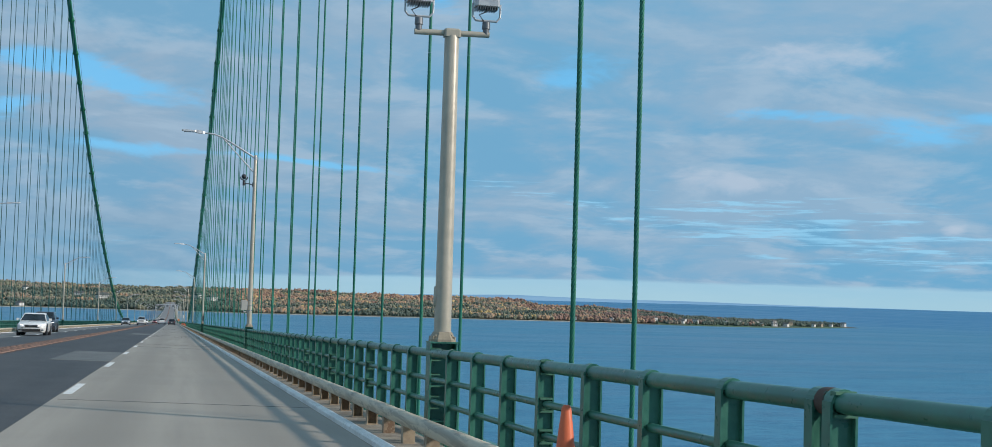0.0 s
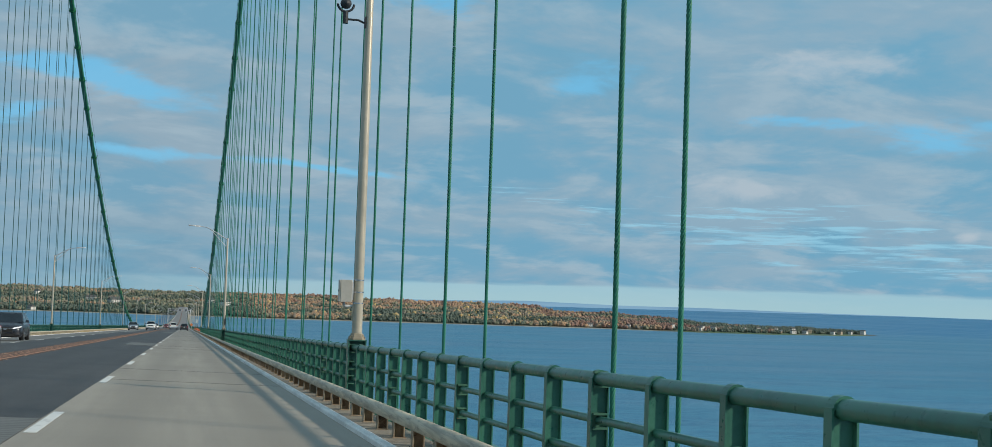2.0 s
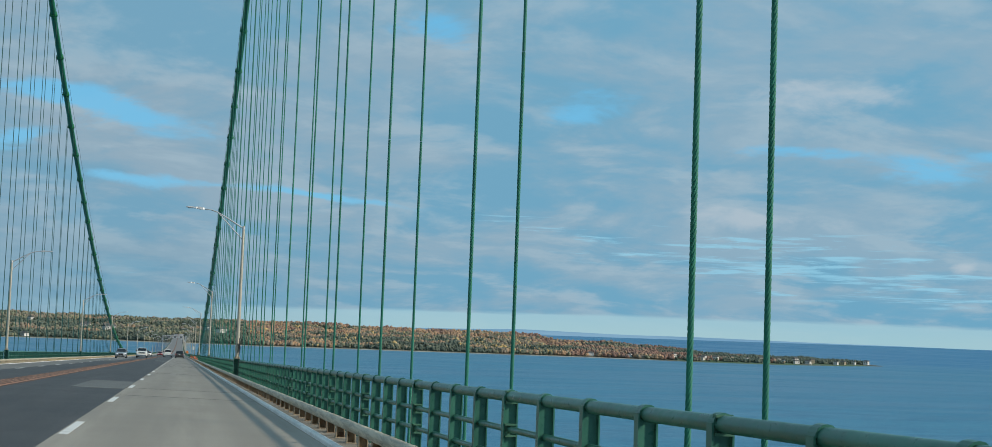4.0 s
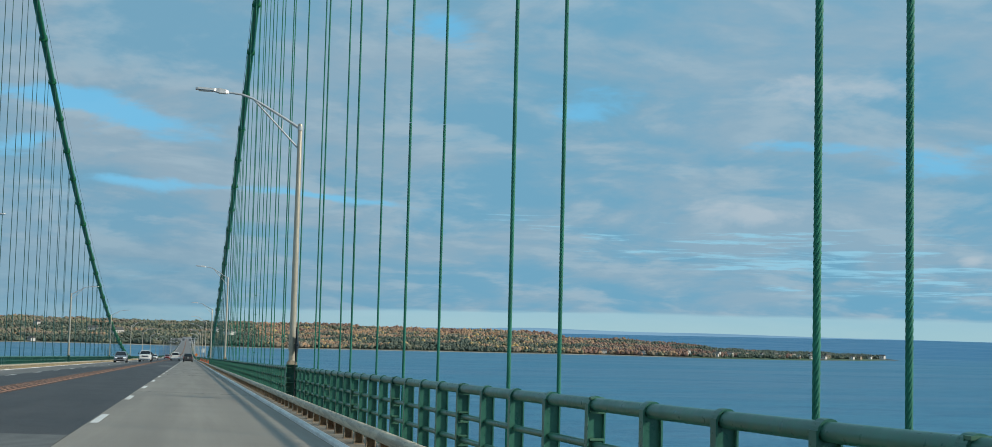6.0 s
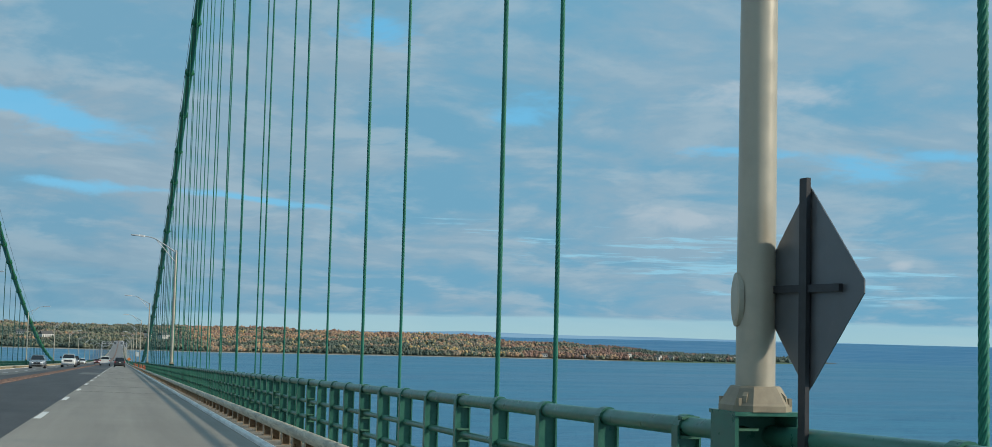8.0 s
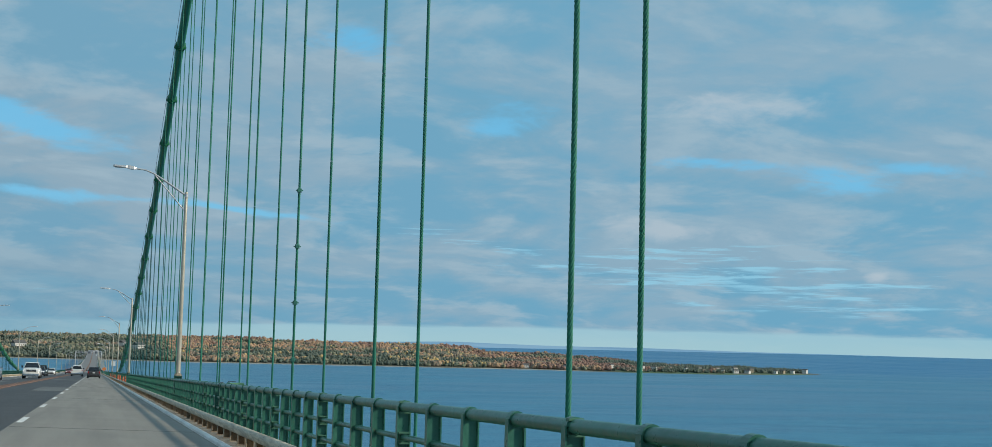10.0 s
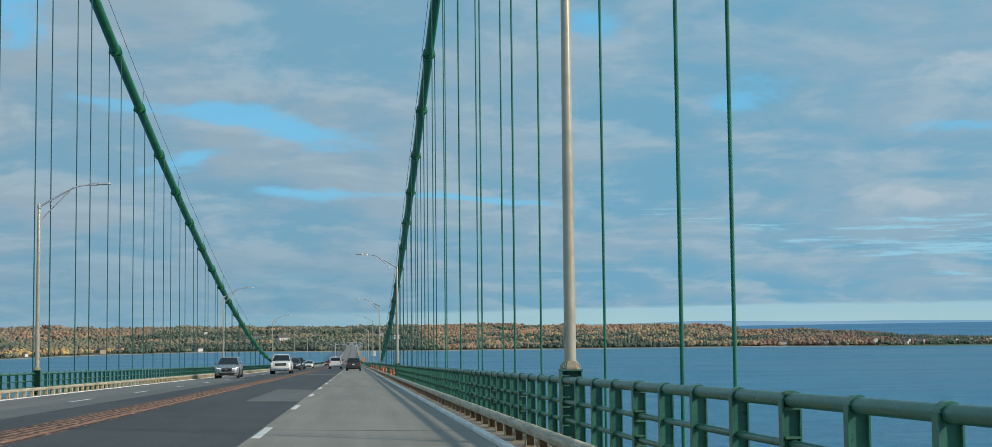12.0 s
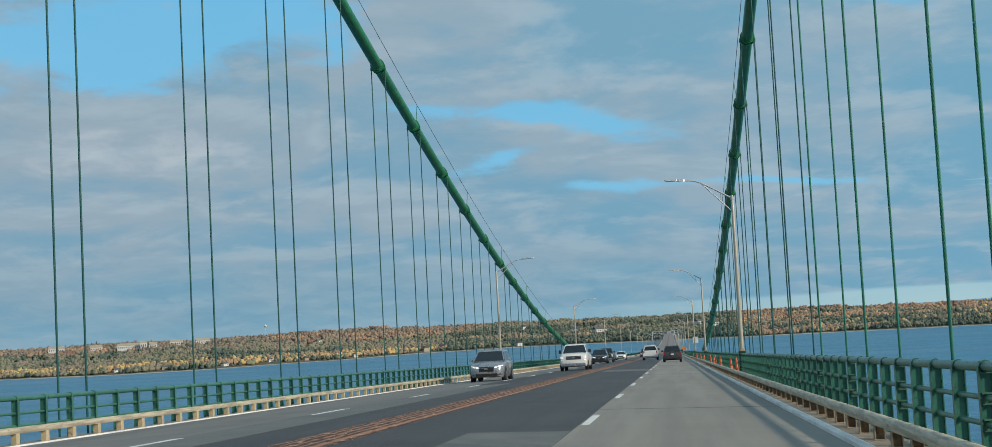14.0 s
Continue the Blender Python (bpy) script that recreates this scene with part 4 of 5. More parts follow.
# diamond sign, seen from behind, standing at a pole
sy = POLES_R[2] - 0.34
sign = thing("diamond_sign", "grey back of a diamond road sign on a dark post", "road sign", at=(8.29, sy, deck(sy)), turn=radians(4))
part("post", Shape().box(-0.03, -0.008, -0.03, 0.03, -0.2, 2.02), DARK, sign)
dia = Shape()
dia.loft([[(x, s_ * 0.46, 1.52 + t_ * 0.47) for s_, t_ in ((0, 1), (0.08, 0.93), (0.95, 0.06), (0.95, -0.06), (0.08, -0.93), (0, -1), (-0.08, -0.93), (-0.95, -0.06), (-0.95, 0.06), (-0.08, 0.93))] for x in (0.0, 0.006)])
plate = part("plate", dia, SIGNBACK, sign)
part("crossbar", Shape().box(-0.022, -0.002, -0.28, 0.28, 1.50, 1.535), DARK, sign)

# green box hanging outside the railing
pb = thing("green_box", "light green painted box outside the railing", "box", at=(8.56, 202.45, deck(202.45) - 0.026))
part("box_body", Shape().box(0.0, 0.36, 0.0, 0.4, 0.54, 0.915, 0.015), PANEL_GREEN, pb)
part("box_end", Shape().box(-0.05, 0.0, -0.01, 0.06, 0.54, 0.93), GREEN, pb)
for x in (0.05, 0.26):
    part("box_foot", Shape().tube([(x, 0.2, -0.2), (x, 0.2, 0.55)], 0.025, 8), GREEN, pb)
loop = thing("wire_loop", "dark wire tied round the top rail", "wire", at=(RAIL_X, 202.07, deck(202.07) + 0.834))
part("wire", Shape().tube([(0.072 * math.cos(q), 0.02 * math.sin(2 * q), 0.072 * math.sin(q)) for q in [2 * math.pi * i / 16 for i in range(17)]] + [(0.2, 0.3, 0.09), (0.4, 0.6, 0.07)], 0.009, 6), DARK, loop)

# splice of the railing near the start: a doubled post with a rusty collar
part("post", POST, None, rails[1], at=(0, 6.02, deck(6.02)))
part("splice_collar", Shape().tube([(0, 5.88, deck(5.88) + 0.823), (0, 5.89, deck(5.89) + 0.823), (0, 5.975, deck(5.975) + 0.823), (0, 5.985, deck(5.985) + 0.823)], [0.054, 0.068, 0.068, 0.054], 16), RUST, rails[1], "rusty splice collar on the top tube", smooth=40)


# ---------------------------------------------------------------- cones
def cone(height, at, label, group):
    c = thing("traffic_cone", label, "traffic cone", at=at, group=group)
    w_ = 0.17
    part("foot", Shape().box(-w_, w_, -w_, w_, 0.0, 0.035, 0.02), RUBBER, c)
    r0, r1 = 0.125, 0.03
    cone_r = lambda t: r0 + (r1 - r0) * t
    part("body", Shape().tube([(0, 0, 0.035), (0, 0, height - 0.02), (0, 0, height)], [r0, r1 + 0.004, r1 - 0.01], 16), ORANGE, c, smooth=50)
    for t0, t1 in ((0.50, 0.58), (0.70, 0.76)):
        if height > 0.9:
            part("band", Shape().tube([(0, 0, t0 * height), (0, 0, t1 * height)], [cone_r(t0) + 0.006, cone_r(t1) + 0.006], 16, caps=False), WHITEBAND, c, smooth=50)
    return c


cone(0.83, (8.0, 9.22, deck(9.22) - 0.21), "weathered orange traffic cone behind the guard beam", "traffic cones")
tall = None
for y in (303.0, 305.4, 318.6, 332.0, 334.8, 346.6, 364.2, 385.3, 410.0, 436.0):
    at = (8.02 + 0.1 * math.sin(y), y, deck(y) - 0.21)
    if tall is None:
        tall = cone(0.9, at, "tall orange traffic cone with white bands behind the guard beam", "tall traffic cones")
    else:
        copy_thing(tall, Matrix.Translation(at))


# ---------------------------------------------------------------- vehicles
def pane(q, out, inset=0.07):
    """A thin slab a little proud of the quad q, drawn in from its edges."""
    q = [Vector(p) for p in q]
    c = sum(q, Vector()) / 4
    q = [p + (c - p).normalized() * inset for p in q]
    nrm = (q[1] - q[0]).cross(q[3] - q[0]).normalized()
    if nrm.dot(Vector(out)) < 0:
        nrm = -nrm
    return Shape().loft([[p - nrm * 0.01 for p in q], [p + nrm * 0.012 for p in q]])


def vehicle(name, label, col, style, at, facing):
    """A road vehicle, front towards -y before it is turned; origin on the road under its middle."""
    L, W, H, hood, belt = {"suv": (4.75, 1.90, 1.70, 1.06, 1.10), "pickup": (5.85, 2.03, 1.93, 1.24, 1.28), "sedan": (4.6, 1.80, 1.45, 0.90, 0.95)}[style]
    car = thing(name, label, "pickup truck" if style == "pickup" else "car", at=at, group="vehicles")
    car.rotation_euler = (-math.atan(GRADE) if facing < 0 else math.atan(GRADE), 0, radians(180) if facing > 0 else 0)
    h, l = W / 2, L / 2
    tail = belt - 0.02 if style != "sedan" else 0.98
    if style == "pickup":
        stations = [(-l, 0.50, hood - 0.20, h * 0.78), (-l + 0.09, 0.34, hood - 0.09, h * 0.91), (-l + 0.30, 0.28, hood - 0.03, h * 0.97), (-l + 1.05, 0.28, hood + 0.02, h), (-l + 1.45, 0.28, belt, h),
                    (0.0, 0.28, belt + 0.02, h), (l - 1.0, 0.28, tail - 0.05, h), (l - 0.12, 0.34, tail - 0.06, h * 0.98), (l, 0.46, tail - 0.10, h * 0.95)]
    else:
        stations = [(-l, 0.42, 0.62 * hood, h * 0.55), (-l + 0.05, 0.28, 0.72 * hood, h * 0.74), (-l + 0.16, 0.22, 0.82 * hood, h * 0.87), (-l + 0.38, 0.20, 0.90 * hood, h * 0.95), (-l + 0.70, 0.20, 0.95 * hood, h * 0.99), (-l + 1.15, 0.20, hood, h),
                    (-l + 1.50, 0.20, belt, h), (0.0, 0.20, belt + 0.03, h), (l - 0.9, 0.20, tail + 0.02, h), (l - 0.25, 0.27, tail, h * 0.97), (l - 0.06, 0.33, tail - 0.05, h * 0.92), (l, 0.42, tail - 0.22, h * 0.84)]
    rings = []
    for y, lo, hi, w_ in stations:
        r = min(0.14, (hi - lo) * 0.3)
        rings.append([(-w_ * 0.90, y, lo), (w_ * 0.90, y, lo), (w_ * 0.985, y, lo + 0.12), (w_, y, (lo + hi) / 2), (w_ * 0.985, y, hi - r), (w_ * 0.90, y, hi - r * 0.25), (w_ * 0.55, y, hi + 0.02),
                      (-w_ * 0.55, y, hi + 0.02), (-w_ * 0.90, y, hi - r * 0.25), (-w_ * 0.985, y, hi - r), (-w_, y, (lo + hi) / 2), (-w_ * 0.985, y, lo + 0.12)])
    body = part("body", Shape().loft(rings), col, car, smooth=32)
    if style == "pickup":
        y0, y1, y2, y3 = -l + 1.42, -l + 2.20, -l + 3.85, -l + 4.02
    elif style == "suv":
        y0, y1, y2, y3 = -l + 1.18, -l + 2.05, l - 0.70, l - 0.16
    else:
        y0, y1, y2, y3 = -l + 1.28, -l + 2.12, l - 1.40, l - 0.68
    wb, wt, zb, zt = h * 0.92, h * 0.72, belt - 0.03, H - 0.08
    low = [(-wb, y0, zb), (wb, y0, zb), (wb, y3, zb), (-wb, y3, zb)]
    top = [(-wt, y1, zt), (wt, y1, zt), (wt, y2, zt), (-wt, y2, zt)]
    part("cabin", Shape().loft([low, top]), col, car)
    roof = Shape().loft([[(-wt * q, y1 + g, z), (wt * q, y1 + g, z), (wt * q, y2 - g, z), (-wt * q, y2 - g, z)] for q, g, z in ((1.0, 0.0, zt), (0.97, 0.05, H - 0.03), (0.80, 0.25, H))])
    part("roof", roof, col, car, smooth=50)
    part("windshield", pane([low[0], low[1], top[1], top[0]], (0, -1, 0.5)), GLASS_DARK, car, "dark raked windshield")
    part("rear_window", pane([low[3], low[2], top[2], top[3]], (0, 1, 0.5), 0.10), GLASS_DARK, car)
    for sx in (-1, 1):
        a0, a1, b0, b1 = ((sx * wb, y0, zb), (sx * wb, y3, zb), (sx * wt, y1, zt), (sx * wt, y2, zt))
        m0, m1 = [tuple((Vector(p) * (1 - t) + Vector(q) * t)) for (p, q), t in (((a0, a1), 0.5), ((b0, b1), 0.46))]
        part("side_window", pane([a0, m0, m1, b0], (sx, 0, 0)), GLASS_DARK, car)
        part("side_window", pane([m0, a1, b1, m1], (sx, 0, 0)), GLASS_DARK, car)
        mir = Shape().box(sx * (h + 0.09) - 0.10, sx * (h + 0.09) + 0.10, y0 + 0.40, y0 + 0.52, belt - 0.01, belt + (0.24 if style == "pickup" else 0.14), 0.03)
        part("mirror", mir, DARK if style == "pickup" else col, car)
        if style == "pickup":
            lamp = Shape().box(sx * h * 0.74 - 0.19, sx * h * 0.74 + 0.17, -l + 0.005, -l + 0.30, hood - 0.34, hood - 0.22, 0.02).box(sx * h * 0.72 - 0.15, sx * h * 0.72 + 0.15, -l + 0.005, -l + 0.30, hood - 0.52, hood - 0.42, 0.02)
        else:
            z0 = hood * 0.66
            lamp = Shape().loft([[(sx * x_, y_, z_) for x_, y_, z_ in q] for q in ([(h * 0.44, -l - 0.005, z0), (h * 0.78, -l + 0.09, z0 + 0.05), (h * 0.80, -l + 0.12, z0 + 0.14), (h * 0.44, -l + 0.02, z0 + 0.06)], [(h * 0.44, -l + 0.25, z0), (h * 0.93, -l + 0.36, z0 + 0.07), (h * 0.94, -l + 0.40, z0 + 0.16), (h * 0.44, -l + 0.3, z0 + 0.06)])])
        part("headlight", lamp, HEADLAMP, car, "lit clear headlight")
        part("tail_light", Shape().box(sx * h * 0.84 - 0.10, sx * h * 0.84 + 0.08, l - 0.22, l + 0.008, tail - 0.34, tail - 0.07, 0.02), TAILLAMP, car, "red tail light")
        for yw in (-l + 0.94, l - 1.0):
            part("wheel_arch", Shape().tube([(sx * (h - 0.12), yw, 0.36), (sx * (h + 0.012), yw, 0.36)], 0.42, 20), DARK, car)
            wh = part("wheel", Shape().tube([(sx * (h - 0.23), yw, 0.35), (sx * (h - 0.20), yw, 0.35), (sx * (h - 0.01), yw, 0.35), (sx * (h + 0.025), yw, 0.35)], [0.30, 0.35, 0.35, 0.31], 20), RUBBER, car, smooth=40)
            part("rim", Shape().tube([(sx * (h + 0.0), yw, 0.35), (sx * (h + 0.032), yw, 0.35)], [0.24, 0.20], 14), CHROME, wh)
    if style == "pickup":
        gz, gw, gh = hood - 0.44, h * 0.56, 0.26
    else:
        gz, gw, gh = 0.52, h * 0.44, hood * 0.66 - 0.52 + 0.08
    grille = part("grille", Shape().box(-gw, gw, -l - 0.012, -l + 0.2, gz, gz + gh, 0.03), RUBBER, car)
    for q in ((0.30, 0.62) if style == "pickup" else (0.72,)):
        part("grille_bar", Shape().box(-gw * 0.95, gw * 0.95, -l - 0.022, -l - 0.010, gz + gh * q, gz + gh * (q + 0.08)), CHROME, grille)
    part("badge", Shape().box(-0.09, 0.09, -l - 0.032, -l - 0.022, gz + gh * 0.42, gz + gh * 0.80, 0.02), CHROME, grille, "plain bright badge")
    part("lower_intake", Shape().box(-h * 0.62, h * 0.62, -l - (0.055 if style == "pickup" else 0.0), -l + 0.3, 0.27, 0.345 if style == "pickup" else 0.44, 0.03), RUBBER, car, "black lower air intake")
    part("front_bumper", Shape().box(-h * 0.86, h * 0.86, -l - 0.05 if style == "pickup" else -l + 0.02, -l + 0.3, 0.34, 0.54 if style == "pickup" else 0.40, 0.05), CHROME if style == "pickup" else DARK, car)
    part("rear_bumper", Shape().box(-h * 0.90, h * 0.90, l - 0.2, l + 0.07, 0.40, 0.58, 0.04), CHROME if style == "pickup" else DARK, car)
    part("number_plate", Shape().box(-0.16, 0.16, l + 0.002, l + 0.022, 0.74, 0.88), SIGN_WHITE, car, "pale blank plate")
    return car


def on_road(x, y):
    return (x, y, deck(y) + crown(x))


vehicle("car", "silver grey sport utility car driving on the far carriageway", CAR_GREY, "suv", on_road(-4.75, 315.0), -1)
vehicle("pickup_truck", "white pickup truck driving on the far carriageway", CAR_WHITE, "pickup", on_road(-1.95, 342.0), -1)
vehicle("car", "dark sport utility car behind a white pickup", CAR_DARK, "suv", on_road(-3.35, 402.0), -1)
vehicle("pickup_truck", "dark green pickup truck on the far carriageway", CAR_GREEN, "pickup", on_road(-3.9, 430.0), -1)
vehicle("car", "small white car far down the bridge", CAR_WHITE, "sedan", on_road(-3.6, 474.0), -1)
vehicle("car", "red car far down the bridge", CAR_RED, "sedan", on_road(-1.6, 565.0), -1)
vehicle("pickup_truck", "white pickup truck ahead in the dark inner lane", CAR_WHITE, "pickup", on_road(2.25, 424.0), 1)
vehicle("car", "charcoal sport utility car ahead in the grey outer lane", CAR_BLACK, "suv", on_road(5.15, 384.0), 1)
vehicle("car", "white saloon car on the far carriageway", CAR_WHITE, "sedan", on_road(-3.35, 93.0), -1)
vehicle("car", "dark blue sport utility car following a white saloon", CAR_DARK, "suv", on_road(-5.05, 120.0), -1)

# ---------------------------------------------------------------- far end of the bridge: signs and gantry
gy = 1244.0
gantry = thing("sign_gantry", "pale steel gantry across the bridge far ahead", "gantry", at=(0, gy, deck(gy)))
for x in (-9.3, 9.3):
    part("post", Shape().tube([(x, 0, -0.3), (x, 0, 12.0)], 0.28, 10), GALV, gantry)
for z in (10.6, 12.0):
    part("chord", Shape().tube([(-9.3, 0, z), (9.3, 0, z)], 0.14, 8), GALV, gantry)
for k in range(12):
    x = -9.3 + 1.55 * k
    part("diagonal", Shape().tube([(x, 0, 10.6 if k % 2 else 12.0), (x + 1.55, 0, 12.0 if k % 2 else 10.6)], 0.08, 6), GALV, gantry)
for x in (-5.5, 0.5, 5.5):
    part("signal_box", Shape().box(x - 0.9, x + 0.9, -0.25, -0.1, 10.2, 11.9), SIGNBACK, gantry)
for x, y, z, mat, label in ((7.75, 566.0, 1.6, SIGN_ORANGE, "orange diamond work-zone sign on a post"), (8.75, 452.0, 2.6, SIGN_WHITE, "white square sign on a post by the railing"), (7.8, 590.0, 1.6, SIGN_ORANGE, "orange diamond work-zone sign on a post")):
    s_ob = thing("road_sign", label, "road sign", at=(x, y, deck(y)), group="work-zone signs")
    part("post", Shape().tube([(0, 0, -0.2), (0, 0, z)], 0.04, 6), GALV, s_ob)
    r = 0.55
    pts = [(0, r), (r, 0), (0, -r), (-r, 0)] if mat is SIGN_ORANGE else [(-0.4, -0.5), (0.4, -0.5), (0.4, 0.5), (-0.4, 0.5)]
    part("plate", Shape().loft([[(px, yy, z + pz) for px, pz in pts] for yy in (-0.05, -0.06)]), mat, s_ob)

# ---------------------------------------------------------------- far shore: trees, houses, distance
rng = np.random.default_rng(7)


def blob(n_lat=4, n_lon=5):
    v, f = [(0, 0, 0)], []
    for i in range(1, n_lat):
        t = math.pi * i / n_lat
        for j in range(n_lon):
            a_ = 2 * math.pi * (j + 0.5 * (i % 2)) / n_lon
            v.append((math.sin(t) * math.cos(a_), math.sin(t) * math.sin(a_), 0.5 - 0.5 * math.cos(t)))
    v.append((0, 0, 1))
    top = len(v) - 1
    for j in range(n_lon):
        f.append((0, 1 + (j + 1) % n_lon, 1 + j))
        f.append((top, top - n_lon + j, top - n_lon + (j + 1) % n_lon))
        for i in range(n_lat - 2):
            p, q = 1 + i * n_lon + j, 1 + i * n_lon + (j + 1) % n_lon
            f += [(p, q, q + n_lon), (p, q + n_lon, p + n_lon)]
    return np.array(v), np.array(f)


def lobed():
    """A broad crown of two uneven lobes."""
    v, f = blob(3, 5)
    low, high = v * (1.0, 1.0, 0.78), v * (0.72, 0.72, 0.62) + (0.28, 0.12, 0.38)
    return np.concatenate([low, high]), np.concatenate([f, f + len(v)])


def spire():
    v, f = [(0, 0, 1.0)], []
    for r, z in ((0.45, 0.55), (0.25, 0.56), (0.8, 0.25), (0.45, 0.26), (1.0, 0.0)):
        v += [(r * math.cos(2 * math.pi * j / 6), r * math.sin(2 * math.pi * j / 6), z) for j in range(6)]
    for j in range(6):
        k = (j + 1) % 6
        f.append((0, 1 + j, 1 + k))
        for i in range(4):
            p, q = 1 + 6 * i + j, 1 + 6 * i + k
            f += [(p, p + 6, q + 6), (p, q + 6, q)]
    return np.array(v), np.array(f)


# houses: metres across, metres behind the shore, width, height, wall
SHORE_HOUSES = ((-905, 24, 16, 5, HOUSE_WHITE), (-830, 20, 13, 5, HOUSE_TAN), (-742, 18, 14, 5, HOUSE_WHITE), (-690, 26, 12, 6, HOUSE_WHITE), (-640, 14, 15, 5, HOUSE_TAN), (-566, 16, 12, 6, HOUSE_WHITE),
                (-470, 16, 22, 8, HOUSE_TAN), (-445, 60, 18, 6, HOUSE_TAN), (-300, 12, 16, 5, HOUSE_WHITE), (-150, 260, 26, 7, HOUSE_WHITE), (-205, 330, 20, 6, HOUSE_WHITE), (-690, 360, 14, 7, HOUSE_WHITE),
                (-330, 420, 15, 8, HOUSE_WHITE), (90, 260, 24, 7, HOUSE_WHITE), (60, 330, 20, 7, HOUSE_WHITE))
POINT_HOUSES = ((850, 16, 12, 5, HOUSE_WHITE), (925, 26, 13, 5, HOUSE_WHITE), (946, 12, 9, 3, HOUSE_TAN), (1018, 44, 9, 6, HOUSE_WHITE), (1064, 22, 11, 4, HOUSE_WHITE), (1082, 52, 9, 5, HOUSE_WHITE),
                (1100, 34, 12, 5, HOUSE_WHITE), (1146, 58, 8, 5, HOUSE_TAN), (1172, 40, 8, 6, HOUSE_WHITE), (1216, 76, 9, 6, HOUSE_WHITE), (1250, 24, 10, 5, HOUSE_WHITE), (1262, 70, 9, 6, HOUSE_WHITE),
                (1288, 18, 11, 4, HOUSE_WHITE), (1316, 66, 12, 7, HOUSE_WHITE), (1322, 14, 12, 4, HOUSE_WHITE), (1362, 60, 9, 6, HOUSE_TAN), (1400, 16, 9, 4, HOUSE_WHITE), (1422, 12, 10, 5, HOUSE_TAN),
                (1470, 12, 8, 4, HOUSE_WHITE), (1518, 14, 11, 6, HOUSE_WHITE))
HOUSES = [(x, u, w_, w_ * 0.66, h_, wall) for x, u, w_, h_, wall in SHORE_HOUSES + POINT_HOUSES]
woods = {"conifer": [], "green": [], "orange": [], "yellow": [], "rust": [], "shade": [], "brown": []}
HILL_BUILDINGS = ((-1150, 2890, 22, 8), (-1085, 2900, 46, 9), (-1052, 2894, 12, 12), (-985, 2900, 24, 9), (-930, 2900, 26, 8), (-1235, 2890, 30, 8), (-1015, 2850, 14, 8))
count = 0
while count < 46000:
    x = rng.uniform(-1500, 1535)
    depth = 720 if x < 860 else 330
    u = rng.uniform(0.008, 1.0) ** 1.3 * depth
    if x > 985 and u < 75 and rng.random() < 0.45 + 1.3 * noise.noise((x * 0.022, u * 0.02, 2.0)):
        continue
    if abs(x) < 16 and u < 130:
        continue
    if any(abs(x - h[0]) < h[2] * 0.5 + 2.0 and h[1] - (90.0 if x > 985 else 40.0 if h[1] < 100 else 110.0) < u < h[1] + h[3] * 0.5 + 3.0 for h in HOUSES):
        continue
    z = ground_z(x, u)
    if z < WATER_Z + 1.8:
        continue
    back = shore_at(x)[0] + u
    if any(abs(x - h[0]) < h[2] * 0.5 + 4.0 and h[1] - 130.0 < back < h[1] + 8.0 for h in HILL_BUILDINGS):
        continue
    # stands of one kind, broken up by single trees
    zone = noise.noise((x * 0.0045, u * 0.012, 1.7)) + 0.95 * noise.noise((x * 0.015, u * 0.026, 5.0)) + 0.75 * noise.noise((x * 0.042, u * 0.05, 8.0))
    q = 0.5 + 0.56 * zone + 0.13 * (rng.random() - 0.5)
    height = u / 620.0
    if x < -430:
        if 12 < u < 85 and q < 0.62:
            kind = "yellow" if q > 0.30 else "orange" if q > 0.12 else "green"
        elif height > 0.55:
            kind = "conifer" if q < 0.22 else "brown" if q < 0.56 else "rust" if q < 0.72 else "orange"
        else:
            kind = "conifer" if q < 0.44 else "green" if q < 0.68 else "brown"
    elif x < 150:
        q += 0.30 * (height - 0.5)
        kind = "conifer" if q < 0.52 else "green" if q < 0.70 else "brown" if q < 0.98 else "orange"
    elif x < 800:
        q += 0.55 * (height - 0.34)
        kind = "conifer" if q < 0.42 else "green" if q < 0.53 else "brown" if q < 0.68 else "orange" if q < 0.98 else "rust"
        if kind == "green" and rng.random() < 0.25:
            kind = "yellow"
    elif x < 985:
        q += 0.4 * (height - 0.2)
        kind = "conifer" if q < 0.36 else "green" if q < 0.44 else "brown" if q < 0.54 else "orange" if q < 0.68 else "rust"
    else:
        q -= (x - 1060.0) / 500.0
        kind = "conifer" if q < 0.42 else "brown" if q < 0.50 else "rust"
    if kind == "conifer" and rng.random() < (0.55 if x > 960 else 0.45):
        kind = "shade"
    woods[kind].append((x, back + 10 * noise.noise((x * 0.01, 0, 0)), z))
    count += 1
LOOKS = {"conifer": (CONIFER, "dark green conifers on the far shore", spire()), "green": (LEAF_GREEN, "olive green broadleaf trees on the far shore", lobed()),
         "orange": (LEAF_ORANGE, "orange autumn trees on the far shore", lobed()), "yellow": (LEAF_YELLOW, "golden yellow autumn trees near the water", lobed()),
         "shade": (CONIFER, "dark blue-green trees on the far shore", lobed()), "rust": (LEAF_RUST, "red-brown autumn trees on the low point", lobed()),
         "brown": (LEAF_BROWN, "brown autumn trees on the far shore", lobed())}
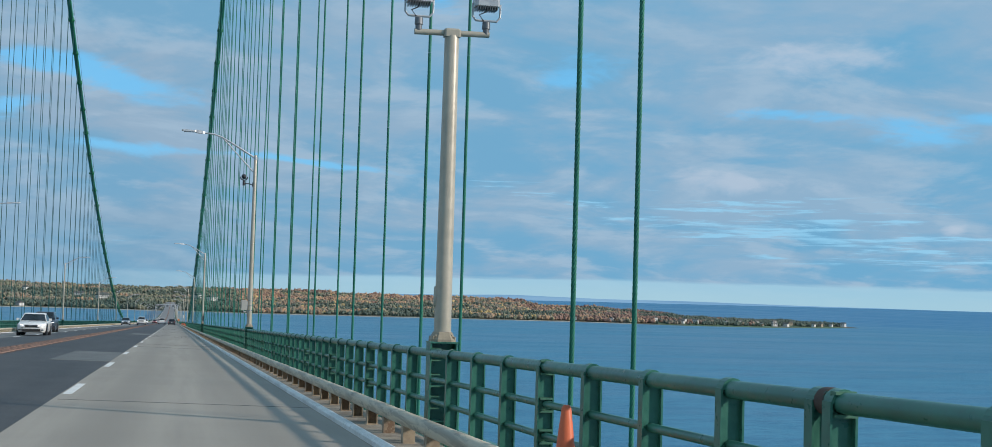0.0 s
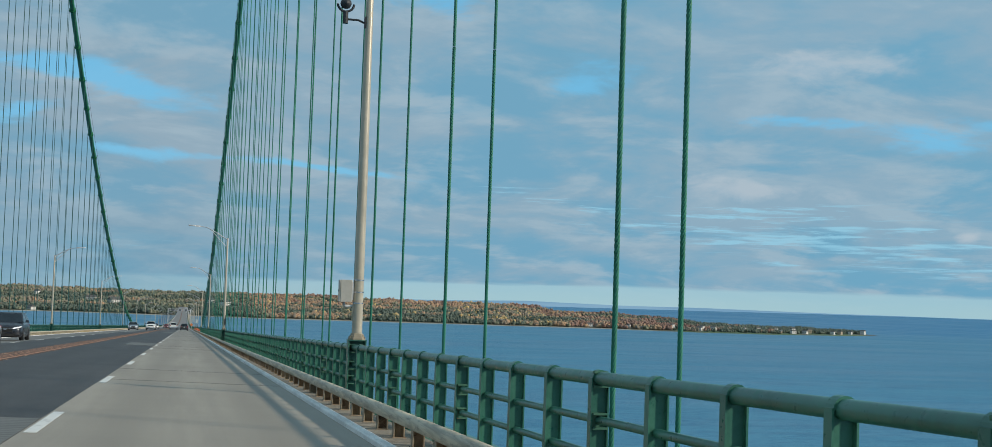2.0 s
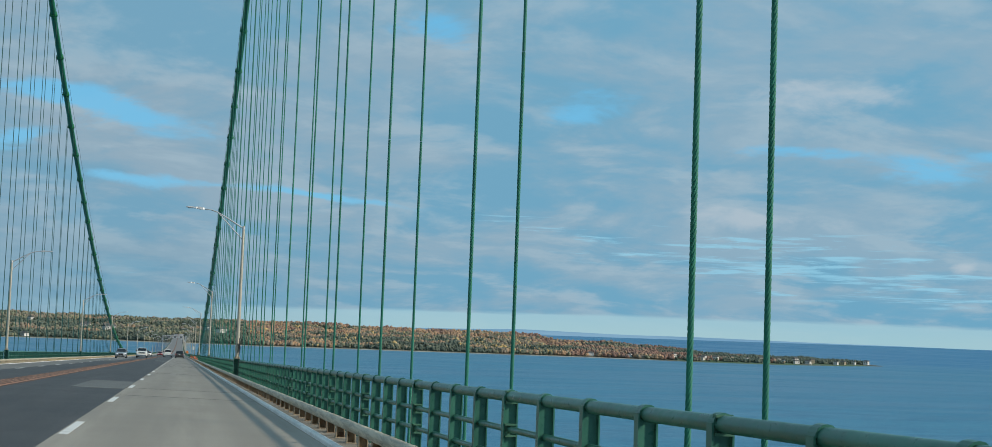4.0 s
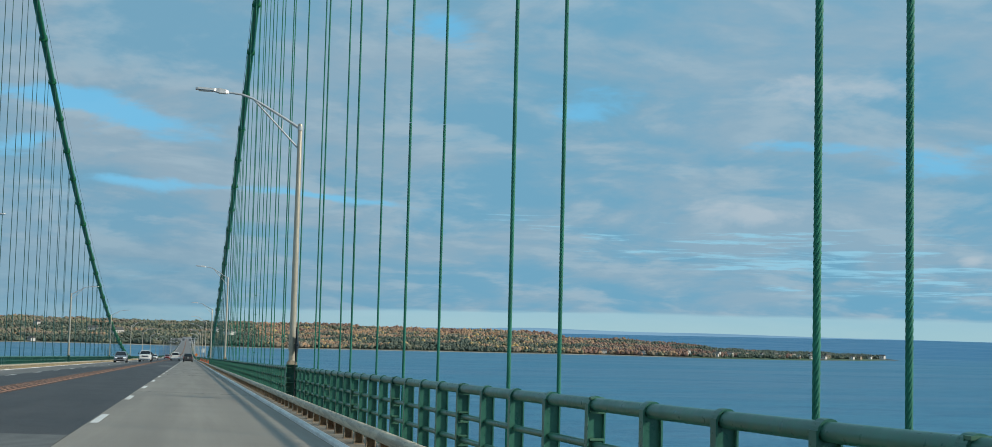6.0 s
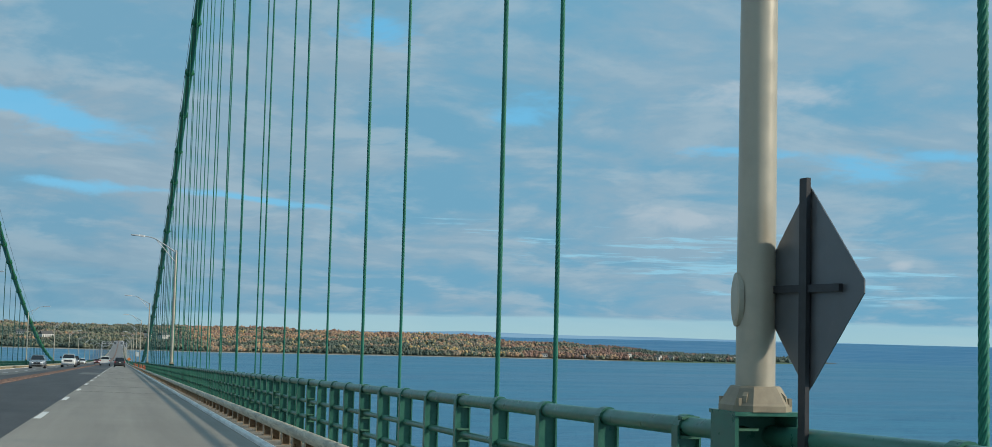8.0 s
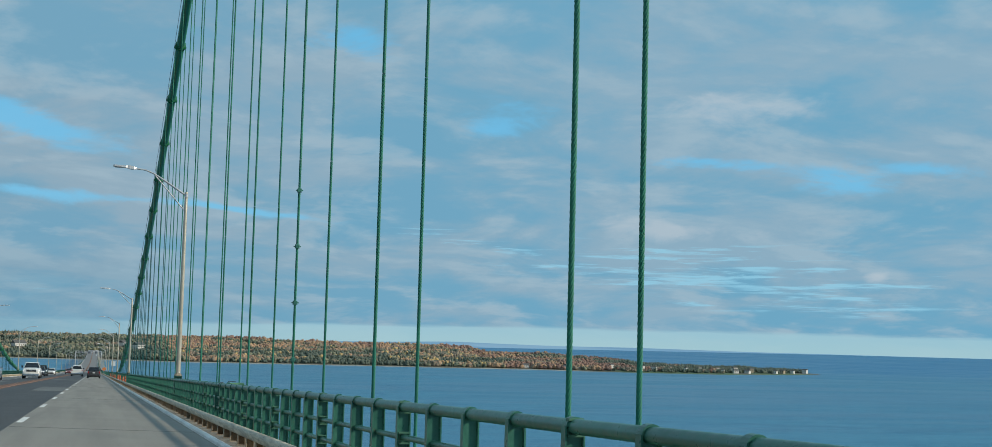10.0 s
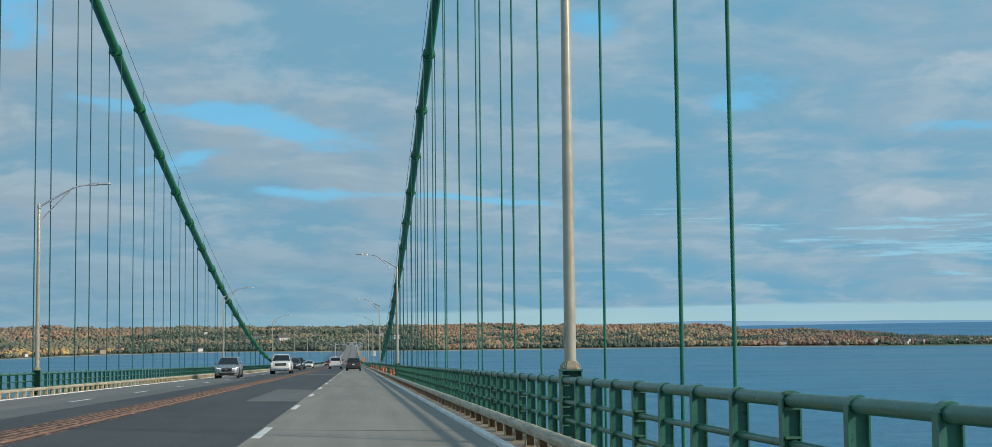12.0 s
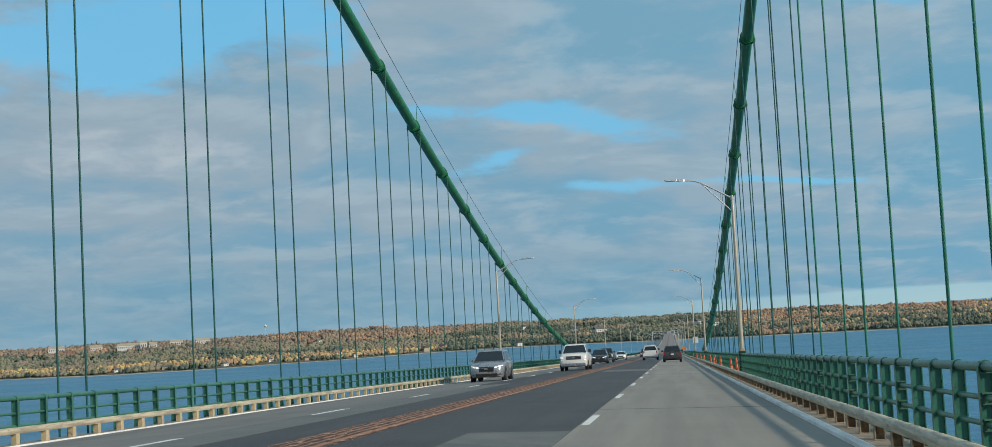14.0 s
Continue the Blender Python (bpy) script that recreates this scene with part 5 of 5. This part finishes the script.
for kind, places in woods.items():
    mat, label, (tv, tf) = LOOKS[kind]
    places = np.array(places)
    m = len(places)
    tall_ = (0.66 + 0.44 * rng.random(m) ** 2.4) * (12.5 if kind == "conifer" else 9.6)
    tall_ *= np.array([0.92 + 0.42 * noise.noise((p_[0] * 0.024, p_[1] * 0.016, 2.0)) for p_ in places])
    tall_ *= np.where(places[:, 0] > 985, 0.85, 1.0)
    wide = tall_ * (rng.uniform(0.20, 0.30, m) if kind == "conifer" else rng.uniform(0.42, 0.70, m))
    turn = rng.uniform(0, 6.28, m)
    jit = 1 + rng.uniform(-0.26, 0.26, (m, len(tv), 3)) * (0.5 if kind == "conifer" else 1.0)
    v = tv[None] * jit
    cx, sx = np.cos(turn)[:, None], np.sin(turn)[:, None]
    X = (v[:, :, 0] * cx - v[:, :, 1] * sx) * wide[:, None] + places[:, 0:1]
    Y = (v[:, :, 0] * sx + v[:, :, 1] * cx) * wide[:, None] + places[:, 1:2]
    Z = v[:, :, 2] * tall_[:, None] + places[:, 2:3] - 0.5
    V = np.stack([X, Y, Z], -1).reshape(-1, 3)
    F = (tf[None] + (np.arange(m) * len(tv))[:, None, None]).reshape(-1, 3)
    me = bpy.data.meshes.new("woods")
    me.vertices.add(len(V))
    me.vertices.foreach_set("co", V.ravel())
    me.loops.add(F.size)
    me.loops.foreach_set("vertex_index", F.ravel().astype(np.int32))
    me.polygons.add(len(F))
    me.polygons.foreach_set("loop_start", np.arange(0, F.size, 3, dtype=np.int32))
    me.polygons.foreach_set("use_smooth", np.ones(len(F), dtype=bool))
    me.update(calc_edges=True)
    me.validate()
    me.materials.append(mat)
    tagged(new("woods", me), label, "trees", kind="stuff")


def house(at, w_, d_, h_, wall, turn, label="small pale house among trees on the far shore", roof=None):
    ob = thing("house", label, "house", at=at, group="shore houses", turn=turn)
    part("wall", Shape().box(-w_ / 2, w_ / 2, -d_ / 2, d_ / 2, -2, h_), wall, ob)
    e_ = 0.5
    part("roof", Shape().loft([[(x, -d_ / 2 - e_, h_), (x, d_ / 2 + e_, h_), (x, 0, h_ + d_ * 0.38)] for x in (-w_ / 2 - e_, w_ / 2 + e_)]), roof or ROOF, ob)
    n_ = max(2, int(w_ / 4))
    for k in range(n_):
        x = -w_ / 2 + (k + 0.5) * w_ / n_
        win = part("window", Shape().box(x - 0.7, x + 0.7, -d_ / 2 - 0.08, -d_ / 2 - 0.02, h_ * 0.4, h_ * 0.75), WINDOW, ob)
    return ob


for x, u, w_, d_, h_, mat in HOUSES:
    if x < -400:
        w_, d_, h_ = w_ * 0.8, d_ * 0.8, h_ * 0.72
    house((x, shore_at(x)[0] + u + 10 * noise.noise((x * 0.01, 0, 0)), ground_z(x, u) + (0.8 if x > 985 else 0.0)), w_, d_, h_ + (1.0 if x > 985 else 0.0), mat, 1.1 * math.sin(x * 1.7))
for x, y, w_, h_ in HILL_BUILDINGS:
    u = y - shore_at(x)[0]
    house((x, y, ground_z(x, u) + 3.0), w_, 12, h_, HOUSE_WHITE, 0.3, "long white building on the wooded hill", HOUSE_TAN)

# water tower on the ridge
tx, ty = -892.0, 3206.0
tz = ground_z(tx, ty - shore_at(tx)[0])
tower = thing("water_tower", "white ball water tower above the wooded ridge", "water tower", at=(tx, ty, tz))
H_ = 6.5 - tz
part("stem", Shape().tube([(0, 0, -2), (0, 0, H_ - 6), (0, 0, H_ - 4)], [0.9, 0.6, 1.4], 12), HOUSE_WHITE, tower)
part("tank", Shape().tube([(0, 0, H_ - 4 + 0.7 * i) for i in range(11)], [0.4 + 3.4 * math.sin(math.pi * i / 10) for i in range(11)], 16), HOUSE_WHITE, tower, smooth=60)

# hazy distance at the horizon
far = Shape()
R_ = 4850.0
seg = [radians(-40 + i * 1.0) for i in range(111)]
far.loft([[(r * math.sin(a_), r * math.cos(a_), z) for r, z in ((3500.0, WATER_Z - 0.4), (3800.0, WATER_Z + 3.0), (R_, -35.0 + 9.0 * min(max((math.degrees(a_) - 14.0) / 16.0, 0.0), 1.0)))] for a_ in seg], closed=False)
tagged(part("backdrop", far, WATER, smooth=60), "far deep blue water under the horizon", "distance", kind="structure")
ridge = Shape()


def ridge_top(deg):
    """Height of the farthest land at an azimuth: a low swell that thins out over the open water."""
    grow = min(max((deg - 3.0) / 11.0, 0.0), 1.0)
    return -36.0 + (11.0 + 8.0 * (1.0 - min(max((deg - 12.0) / 18.0, 0.0), 1.0))) * grow * (0.94 + 0.25 * noise.noise((deg * 0.25, 0, 0)))


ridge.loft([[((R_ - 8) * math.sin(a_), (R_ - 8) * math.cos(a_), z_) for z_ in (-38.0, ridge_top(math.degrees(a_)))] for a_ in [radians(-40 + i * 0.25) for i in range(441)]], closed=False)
tagged(part("backdrop", ridge, FARLAND_GLOW), "thin strip of distant land on the horizon, haze painted in and softly glowing", "distance", kind="structure")
